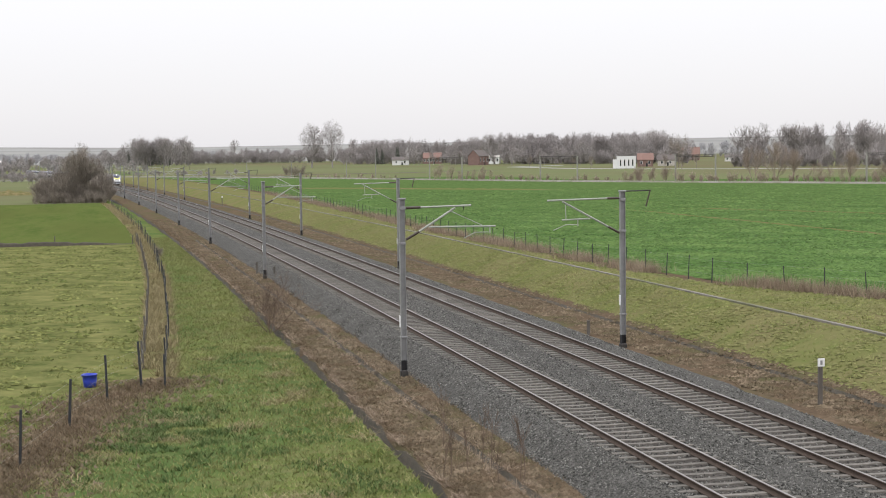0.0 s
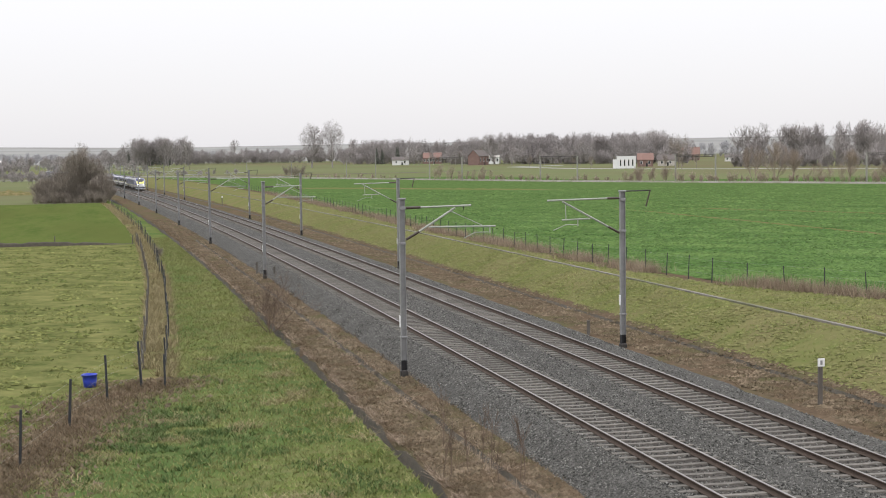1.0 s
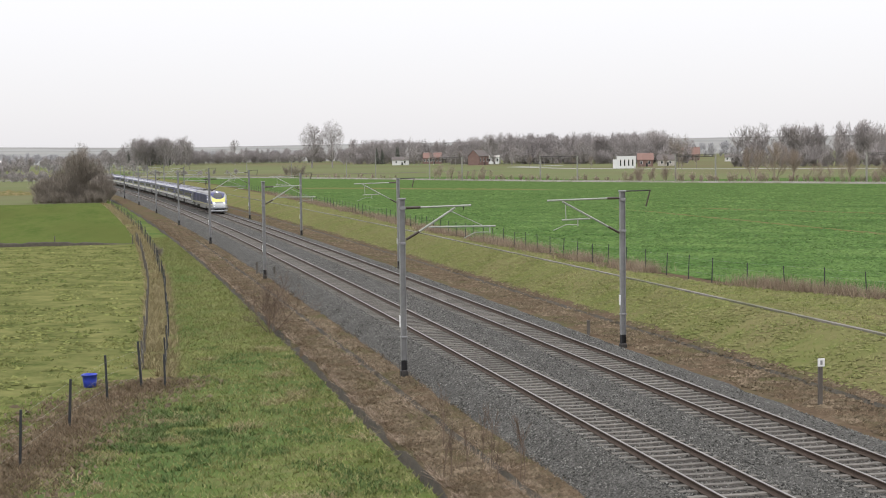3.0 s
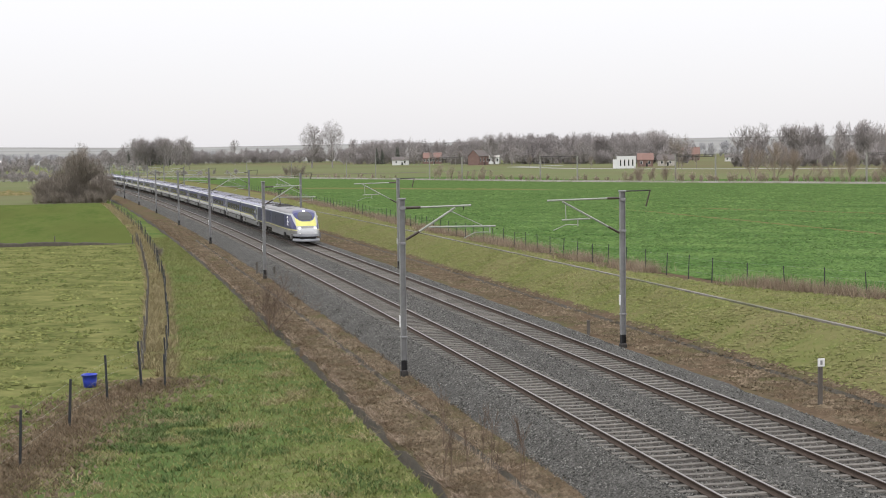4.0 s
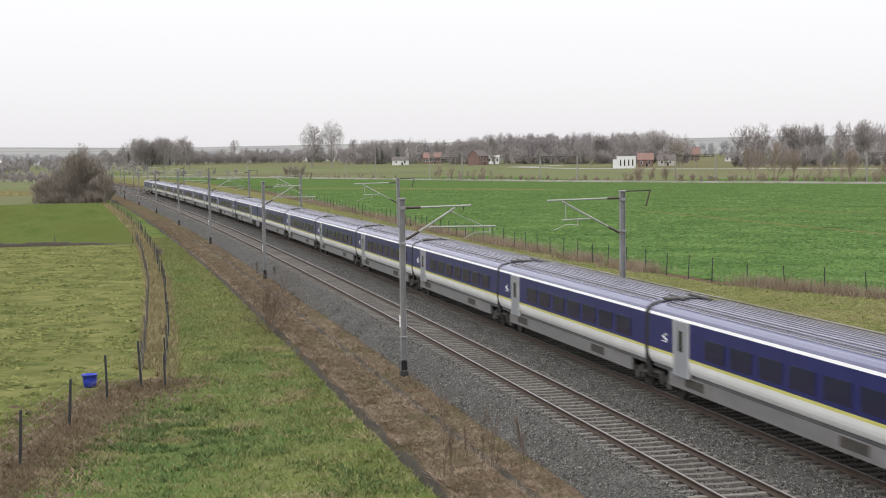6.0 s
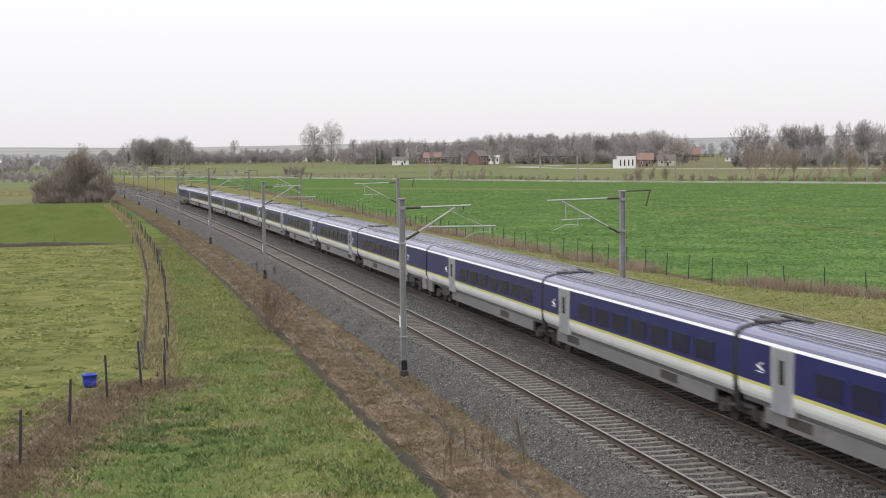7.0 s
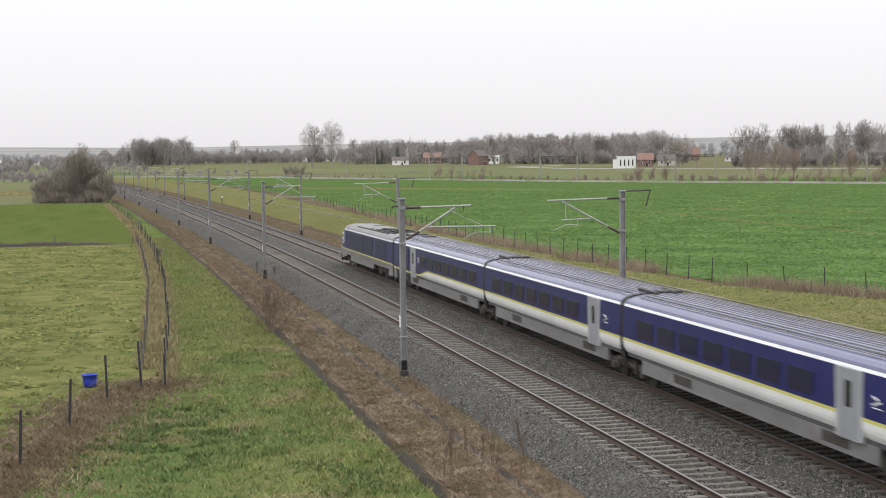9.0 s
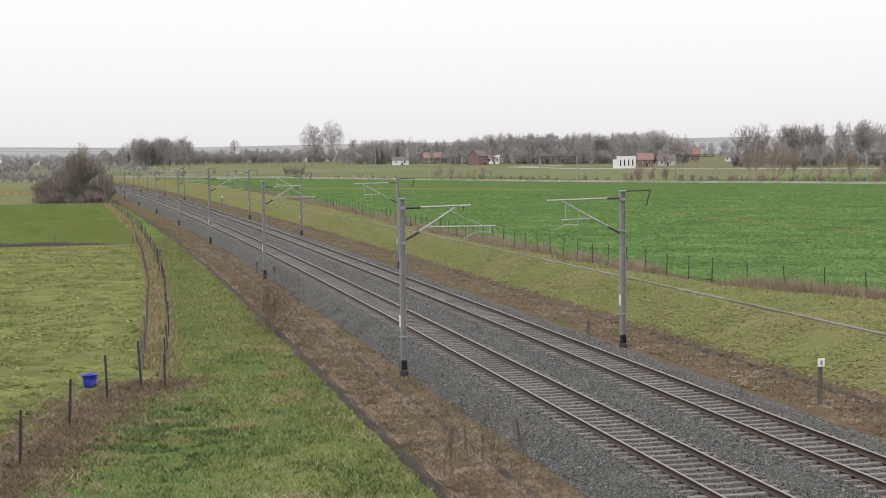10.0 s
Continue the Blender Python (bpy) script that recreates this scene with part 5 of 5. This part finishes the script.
def far_mast(x, y, h=6.9):
    t = thing("catenary_mast", "pale steel mast of the far railway", "catenary mast", "masts of the far railway", pose(x, y, ground_at(x, y) + 0.2))
    bm = bmesh.new()
    for q in (-0.11, 0.11):
        box(bm, -0.12, 0.12, q - 0.02, q + 0.02, -0.4, h)
    box(bm, -0.02, 0.02, -0.1, 0.1, -0.4, h)
    part("column", bm, M_CONCRETE, t)
    return t


def far_portal(a, b, h=6.9):
    t = thing("catenary_portal", "pale steel portal spanning the far railway", "catenary portal", "portals of the far railway")
    za, zb = ground_at(*a) + 0.2, ground_at(*b) + 0.2
    for (x, y), z in ((a, za), (b, zb)):
        part("leg", bm_box(x - 0.17, x + 0.17, y - 0.17, y + 0.17, z - 0.4, z + h), M_CONCRETE, t)
    bm = bmesh.new()
    for dz in (0.0, 0.45):
        tube(bm, (*a, za + h - 0.6 + dz), (*b, zb + h - 0.6 + dz), 0.07, n=6)
    for k in range(10):
        p0, p1 = Vector((*a, za + h - 0.6)).lerp(Vector((*b, zb + h - 0.6)), k / 10), Vector((*a, za + h - 0.15)).lerp(Vector((*b, zb + h - 0.15)), (k + 0.5) / 10)
        tube(bm, p0, p1, 0.035, n=4)
    part("beam", bm, M_DARKMETAL, t, "dark lattice beam")
    part("insulator", bm_tube((*Vector((*a, 0)).lerp(Vector((*b, 0)), 0.5).xy, (za + zb) / 2 + h - 0.6), (*Vector((*a, 0)).lerp(Vector((*b, 0)), 0.5).xy, (za + zb) / 2 + h - 1.6), 0.06), M_BROWNGLAZE, t)


far_portal((99, 472.7), (104.8, 452.8))
far_portal((147, 385), (154.8, 376.6))
far_portal((123, 430.7), (126.7, 406.7))
far_portal((173, 329.8), (181, 324))
for q in ((82.6, 537), (89, 513.7), (66, 560), (52, 585)):
    far_mast(*q)


def house(x, y, w, d, h, roof, wall, tiles, label, turn=0.0, wins=3, gable=False, door=True):
    t = thing("house", label, "house", "village houses", pose(x, y, ground_at(x, y), 0, 0, turn))
    bm = bmesh.new()
    box(bm, -w / 2, w / 2, -d / 2, d / 2, -0.5, h)
    for sx in (-1, 1):
        vs = [bm.verts.new((sx * w / 2, -d / 2, h)), bm.verts.new((sx * w / 2, d / 2, h)), bm.verts.new((sx * w / 2, 0, h + roof))]
        bm.faces.new(vs if sx > 0 else vs[::-1])
    part("wall", bm, wall, t)
    bm = bmesh.new()
    for s in (-1, 1):
        a = [(-w / 2 - 0.3, s * (d / 2 + 0.4), h - 0.3), (w / 2 + 0.3, s * (d / 2 + 0.4), h - 0.3), (w / 2 + 0.3, 0, h + roof), (-w / 2 - 0.3, 0, h + roof)]
        lo = [bm.verts.new(v) for v in a]
        hi = [bm.verts.new((v[0], v[1], v[2] + 0.25)) for v in a]
        bm.faces.new(hi)
        bm.faces.new(lo[::-1])
        for k in range(4):
            bm.faces.new((lo[k], lo[(k + 1) % 4], hi[(k + 1) % 4], hi[k]))
    r = part("roof", bm, tiles, t)
    part("chimney", bm_box(w * 0.25, w * 0.25 + 0.6, -0.3, 0.3, h + roof - 0.8, h + roof + 0.8), M_BRICK, r)
    for k in range(wins):
        cx = -w / 2 + w * (k + 0.5) / wins
        f = part("window", bm_box(cx - 0.7, cx + 0.7, -d / 2 - 0.06, -d / 2 + 0.1, h * 0.35, h * 0.8), M_WHITE, t)
        part("pane", bm_box(cx - 0.55, cx + 0.55, -d / 2 - 0.09, -d / 2, h * 0.38, h * 0.77), M_PANE, f)
    if door:
        part("door", bm_box(w * 0.1 - 0.5, w * 0.1 + 0.5, -d / 2 - 0.05, -d / 2 + 0.05, -0.1, 2.1), M_PANE, t)


house(226, 1190, 13, 8, 4.0, 2.2, M_WHITE, M_TILE, "low white farm building with a dark tiled roof", -12, 2)
house(262, 1240, 15, 9, 5.0, 4.0, M_BRICK, M_REDTILE, "long red brick farmhouse with a red tiled roof", -10, 6)
house(283, 1235, 9, 8, 5.0, 4, M_WHITE, M_TILE, "white house beside a brick farmhouse", -10, 2)
house(270, 1172, 10, 12, 5, 5, M_WOODPOST, M_TILE, "dark roofed barn in the village", 60, 2)
house(267, 1100, 12, 10, 6.5, 4.5, M_BRICK, M_TILE, "tall red brick house with a dark gabled roof", 40, 3)
house(291, 1150, 9, 6, 5.5, 1.2, M_WHITE, M_RENDER, "white flat-roofed extension with dark windows", -14, 3)
house(322, 1122, 12, 9, 5.5, 4, M_RENDER, M_TILE, "pale rendered house among bare trees", -14, 3)
house(340, 1100, 14, 9, 4, 3.5, M_RENDER, M_TILE, "low pale house among bare trees", -14, 3)
house(306, 850, 9, 8, 4.0, 3.5, M_BRICK, M_REDTILE, "red brick barn behind the white building", -20, 2)
house(330, 880, 10, 8, 3.5, 3, M_RENDER, M_TILE, "small dark roofed cottage beside the wood", -20, 2)
house(467, 1188, 14, 9, 5, 5.5, M_BRICK, M_REDTILE, "orange-red roofed house beyond the fields", -22, 3)
house(464, 1087, 18, 7, 3.2, 1.6, M_WHITE, M_TILE, "long low white building at the village edge", -22, 5)
house(560, 1290, 10, 9, 6, 6, M_WHITE, M_TILE, "distant pale gabled house", 60, 2)
house(500, 1300, 12, 9, 5, 5, M_RENDER, M_TILE, "distant pale house with a dark roof", -22, 3)
house(-140, 1750, 60, 12, 4.0, 1.5, M_WHITE, M_WHITE, "long low white greenhouse on the far plain", 0, 8)


def white_building(x, y):
    t = thing("white_building", "small white flat-roofed building with tall dark windows", "building", "village houses", pose(x, y, ground_at(x, y), 0, 0, -20))
    part("wall", bm_box(-4.6, 5.2, -3.5, 3.5, -0.5, 5.9), M_WHITE, t)
    part("roof", bm_box(-4.8, 5.4, -3.7, 3.7, 5.9, 6.25, bevel=0.04), M_WHITE, t)
    part("side_wing", bm_box(-6.6, -4.6, -3.2, 2.5, -0.5, 4.6), M_WHITE, t)
    for k in range(4):
        cx = -2.6 + 2.1 * k
        w = part("window", bm_box(cx - 0.4, cx + 0.4, -3.56, -3.4, 1.2, 4.6), M_RENDER, t)
        part("pane", bm_box(cx - 0.3, cx + 0.3, -3.6, -3.5, 1.35, 4.45), M_PANE, w)


white_building(266, 769)


# ---------------------------------------------------------------- grass and stones
def blades(name, label, s, off, h, w, n_each, mat, seed, lean=0.5, sink=0.02):
    """Tufts of thin pointed blades on the ground at s and off."""
    rng = np.random.default_rng(seed)
    s, off = np.repeat(s, n_each), np.repeat(off, n_each)
    n = len(s)
    s = s + rng.normal(0, 0.06, n)
    off = off + rng.normal(0, 0.06, n)
    x = line_x(s) + off
    z = ground_z(s, off) - sink
    hh = rng.uniform(h[0], h[1], n)
    ww = rng.uniform(0.6, 1.3, n) * w
    a = rng.uniform(0, np.pi, n)
    ca, sa = np.cos(a) * ww, np.sin(a) * ww
    lx, ly = rng.normal(0, lean, n) * hh, rng.normal(0, lean, n) * hh
    v = np.empty((n, 3, 3))
    v[:, 0] = np.stack([x - ca, s - sa, z], 1)
    v[:, 1] = np.stack([x + ca, s + sa, z], 1)
    v[:, 2] = np.stack([x + lx, s + ly, z + hh], 1)
    me = bpy.data.meshes.new(name)
    me.vertices.add(3 * n)
    me.vertices.foreach_set("co", v.reshape(-1))
    me.loops.add(3 * n)
    me.loops.foreach_set("vertex_index", np.arange(3 * n, dtype=np.int32))
    me.polygons.add(n)
    me.polygons.foreach_set("loop_start", np.arange(0, 3 * n, 3, dtype=np.int32))
    me.polygons.foreach_set("loop_total", np.full(n, 3, dtype=np.int32))
    me.materials.append(mat)
    me.update(calc_edges=True)
    tagged(new(name, me), label, "grass", kind="stuff")


def tussocks(name, label, s, off, r, h, mat, seed, sides=4):
    """Low uneven hummocks of grass or leaves, each a small leaning cone with a ragged rim."""
    rng = np.random.default_rng(seed)
    n = len(s)
    x, z = line_x(s) + off, ground_z(s, off)
    rr, hh = rng.uniform(r[0], r[1], n), rng.uniform(h[0], h[1], n)
    a = rng.uniform(0, 6.283, n)[:, None] + np.arange(sides)[None] * (6.2832 / sides)
    k = rr[:, None] * rng.uniform(0.55, 1.25, (n, sides))
    v = np.empty((n, sides + 1, 3))
    v[:, :sides, 0], v[:, :sides, 1] = x[:, None] + np.cos(a) * k, s[:, None] + np.sin(a) * k * 0.8
    v[:, :sides, 2] = z[:, None] + rng.uniform(-0.03, 0.25, (n, sides)) * hh[:, None]
    v[:, sides] = np.stack([x + rng.normal(0, 0.4, n) * rr, s + rng.normal(0, 0.3, n) * rr, z + hh], 1)
    i = np.arange(sides)
    tri = np.stack([i, (i + 1) % sides, np.full(sides, sides)], 1)
    faces = (tri[None] + (sides + 1) * np.arange(n)[:, None, None]).reshape(-1, 3)
    tagged(new(name, mesh_of(name, v.reshape(-1, 3), faces, mat)), label, "grass", kind="stuff")


def near_s(rng, n, s0, s1):
    """Distances along the line, denser near the camera."""
    return s0 * (s1 / s0) ** rng.random(n)


def clumped(rng, s, off, scale, keep):
    """Keeps tufts in irregular clumps."""
    val = np.array([noise.noise(Vector((a * scale, b * scale, 3.3))) for a, b in zip(s, off)])
    return val > keep


def build_grass():
    rng = np.random.default_rng(12)
    n = 42000
    s = near_s(rng, n, 30, 180)
    fl = fence_left(s) + 1.0
    off = fl - 0.7 + (-10.52 - fl + 0.7) * rng.random(n)
    blades("verge_grass", "short mown green grass of the verge", s, off, (0.05, 0.15), 0.022, 3, M_BLADE, 1, 0.7)
    n = 14000
    s = near_s(rng, n, 31, 75)
    fl = fence_left(s) + 0.8
    off = fl + (-10.52 - fl) * rng.random(n)
    k = clumped(rng, s, off, 0.6, 0.32)
    blades("verge_clumps", "lush dark green clumps in the mown verge", s[k], off[k], (0.08, 0.18), 0.02, 3, M_LUSH, 21, 0.7)
    k = clumped(rng, s + 40, off, 0.45, 0.33)
    blades("verge_litter", "tan mown grass lying on the verge", s[k], off[k], (0.10, 0.22), 0.016, 4, M_BLADE_PALE, 22, 1.6)
    n = 30000
    s = near_s(rng, n, 42, 165)
    off = fence_left(s) - 0.5 - rng.random(n) ** 1.0 * 22
    k = clumped(rng, s, off, 0.42, 0.12)
    blades("pasture_tufts", "uneven tussocks of pasture grass", s[k], off[k], (0.04, 0.13), 0.03, 3, M_BLADE_PASTURE, 2, 0.9)
    n = 34000
    s = near_s(rng, n, 30, 230)
    off = np.where(rng.random(n) < 0.72, -9.98 + 3.06 * rng.random(n), -9.98 + 0.5 * rng.random(n))
    k = np.abs(off + 8.25) > 0.2
    s, off = s[k], off[k]
    blades("dry_grass", "flattened brown dead grass beside the ballast", s, off, (0.04, 0.15), 0.012, 3, M_BLADE_DRY, 3, 1.3)
    n = 9000
    s = near_s(rng, n, 30, 165)
    off = np.where(rng.random(n) < 0.5, np.where(rng.random(n) < 0.5, -7.95, -8.5) + rng.normal(0, 0.1, n), -9.96 + rng.normal(0, 0.05, n))
    k = clumped(rng, s, off, 0.8, -0.1)
    blades("dry_grass", "pale dead grass hanging over ditch and furrow", s[k], off[k], (0.06, 0.17), 0.012, 4, M_REED, 31, 1.2)
    n = 16000
    s = near_s(rng, n, 34, 230)
    off = 3.9 + 3.5 * rng.random(n)
    blades("dry_grass", "flattened brown dead grass below the bank", s, off, (0.04, 0.14), 0.014, 2, M_BLADE_DRY, 4, 1.3)
    n = 26000
    s = near_s(rng, n, 36, 260)
    off = 7.3 + rng.random(n) * (fence_right(s) - 8.0)
    blades("bank_grass", "yellow-green grass on the low bank", s, off, (0.04, 0.12), 0.022, 3, M_BLADE_BANK, 5, 0.8)
    n = 7000
    s = near_s(rng, n, 58, 330)
    off = fence_right(s) + rng.normal(0.1, 0.6, n)
    k = clumped(rng, s, off * 0.3, 0.3, -0.06)
    blades("dead_stalks", "reddish dead stalks along the field fence", s[k], off[k], (0.25, 0.85), 0.014, 6, M_REED, 6, 0.32)
    n = 8000
    s = near_s(rng, n, 62, 320)
    off = fence_left(s) + rng.uniform(-0.95, 0.75, n)
    k = clumped(rng, s, off, 0.5, -0.12)
    s, off = s[k], off[k]
    blades("pale_grass", "pale dry grass strip between the fences", s, off, (0.15, 0.6), 0.022, 4, M_BLADE_PALE, 7, 0.6)
    n = 4600
    s = rng.uniform(33, 63, n)
    off = fence_left(s) + np.abs(rng.normal(0, 1.3, n)) * np.where(rng.random(n) < 0.5, -0.9, 0.8)
    blades("dry_grass", "tall brown dead grass around the fence", s, off, (0.10, 0.34), 0.013, 5, M_BLADE_DRY, 8, 0.8)
    n = 3200
    x, s = rng.normal(1.7, 1.4, n), rng.normal(51, 3.2, n)
    off = x - line_x(s)
    k = (off > fence_left(s) + 1.2) & (off < -10.5) & clumped(rng, s, off, 1.1, 0.02)
    blades("verge_clumps", "lush dark green weeds in a patch of the verge", s[k], off[k], (0.08, 0.22), 0.03, 4, M_LUSH, 23, 0.8)
    n = 62000
    s = near_s(rng, n, 60, 330)
    lo = fence_right(s) + 0.9
    hi = np.maximum(0.57 * s + 2 - line_x(s), lo + 4)
    off = lo + (hi - lo) * rng.random(n)
    k = line_x(s) + off < np.interp(s, [60, 215, 321, 410], [328, 230, 168, 118])
    tussocks("crop_clumps", "green clumps of the young crop", s[k], off[k], (0.10, 0.34), (0.03, 0.13), M_TUSSOCK_CROP, 51)
    n = 22000
    s = near_s(rng, n, 42, 168)
    off = fence_left(s) - 0.9 - rng.random(n) * 26
    k = clumped(rng, s, off, 0.5, 0.0)
    tussocks("pasture_tussocks", "uneven tussocks of grazed pasture grass", s[k], off[k], (0.07, 0.24), (0.03, 0.15), M_TUSSOCK_PASTURE, 52)
    n = 46000
    s = near_s(rng, n, 34, 260)
    off = 7.2 + rng.random(n) * (fence_right(s) - 7.4)
    k = clumped(rng, s, off, 0.7, -0.38) & (np.abs(off - BANK_OFF) > 0.25)
    tussocks("bank_tussocks", "tufted yellow-green grass of the low bank", s[k], off[k], (0.05, 0.17), (0.015, 0.075), M_TUSSOCK_BANK, 53)
    n = 44000
    s = near_s(rng, n, 30, 230)
    off = np.where(rng.random(n) < 0.6, rng.uniform(-9.92, -7.3, n), rng.uniform(3.95, 7.3, n))
    k = clumped(rng, s, off, 0.9, -0.1) & (np.abs(off + 8.25) > 0.28) & (np.abs(off - 6.58) > 0.15)
    tussocks("dry_hummocks", "hummocks of dead brown grass beside the ballast", s[k], off[k], (0.04, 0.15), (0.02, 0.10), M_TUSSOCK_DRY, 54)
    n = 2600
    s = rng.uniform(33, 64, n)
    off = fence_left(s) + rng.normal(-0.2, 1.2, n)
    tussocks("dry_hummocks", "tangled dead grass around the fence posts", s, off, (0.06, 0.2), (0.04, 0.16), M_TUSSOCK_DRY, 55)


build_grass()


def build_stones():
    rng = np.random.default_rng(4)
    n = 54000
    s = near_s(rng, n, 29, 125)
    L = -SPACING
    o = np.array([-7.35, -6.3, -5.95, L - 1.25, L - 0.9, L + 0.9, L + 1.25, -2.14, -1.25, -0.9, 0.9, 1.25, 1.95, 2.4, 3.85])
    z = np.array([-0.86, -0.36, -0.22, -0.178, -0.198, -0.198, -0.178, -0.20, -0.178, -0.198, -0.198, -0.178, -0.22, -0.33, -0.78])
    pick = rng.random(n)
    off = np.where(pick < 0.42, rng.uniform(-7.7, -5.25, n), np.where(pick < 0.62, rng.uniform(-3.1, -1.15, n), np.where(pick < 0.78, rng.uniform(1.15, 4.0, n), np.where(pick < 0.91, rng.uniform(L - 1.25, L + 1.25, n), rng.uniform(-1.25, 1.25, n)))))
    gap = (s - 25.0 + 0.31) % 0.62 - 0.31
    keep = ~((np.minimum(np.abs(off), np.abs(off - L)) < 1.3) & (np.abs(gap) < 0.085)) & (np.abs(np.minimum(np.abs(off), np.abs(off - L)) - GAUGE / 2) > 0.1)
    s, off = s[keep], off[keep]
    n = len(s)
    x, zz = line_x(s) + off, line_z(s) + np.interp(off, o, z) - 0.004
    r = rng.uniform(0.016, 0.042, (n, 3))
    base = np.array([[1, 0, 0], [-1, 0, 0], [0, 1, 0], [0, -1, 0], [0, 0, 1], [0, 0, -1]], float)
    a = rng.uniform(0, 6.283, n)
    ca, sa = np.cos(a)[:, None], np.sin(a)[:, None]
    v = base[None] * r[:, None, :] + rng.normal(0, 0.006, (n, 6, 3))
    vx = v[:, :, 0] * ca - v[:, :, 1] * sa + x[:, None]
    vy = v[:, :, 0] * sa + v[:, :, 1] * ca + s[:, None]
    vz = v[:, :, 2] + zz[:, None]
    verts = np.stack([vx, vy, vz], -1).reshape(-1, 3)
    tri = np.array([[0, 2, 4], [2, 1, 4], [1, 3, 4], [3, 0, 4], [2, 0, 5], [1, 2, 5], [3, 1, 5], [0, 3, 5]])
    faces = (tri[None] + 6 * np.arange(n)[:, None, None]).reshape(-1, 3)
    tagged(new("ballast_stones", mesh_of("ballast_stones", verts, faces, M_STONE)), "loose grey crushed stones on the ballast shoulders", "stones", kind="stuff")


build_stones()


# ---------------------------------------------------------------- sleepers
def lay_sleepers(t, offset):
    s = 25.0
    for k in range(300):
        ob = new("sleeper", SLEEPER)
        ob.parent = t
        ob.matrix_local = pose(float(line_x(s)) + offset, s, float(line_z(s)) - 0.165, 0, 0, line_yaw(s))
        s += 0.62
    v0 = np.array([v.co for v in SLEEPER.vertices])
    f0 = [list(p.vertices) for p in SLEEPER.polygons]
    V, F = [], []
    while s < 520:
        F += [[i + len(V) * len(v0) for i in f] for f in f0]
        V.append(v0 + np.array([float(line_x(s)) + offset, s, float(line_z(s)) - 0.165]))
        s += 0.62
    ob = part("distant_sleepers", mesh_of("distant_sleepers", np.concatenate(V), F, M_SLEEPER), None, t)
    tagged(ob, kind="stuff")


for track, offset in zip(TRACKS, (-SPACING, 0.0)):
    lay_sleepers(track, offset)


def motions():
    times = [0.5 * k for k in range(21)]
    for car, back, turn in TRAIN:
        rows = []
        for t in times:
            s = nose_place(t) + back
            m = pose(float(line_x(s)), s, float(line_z(s)), line_grade(s), 0, line_yaw(s))
            rows.append((t, m @ pose(0, 0, 0, 0, 0, turn)))
        walk(car, rows)


motions()
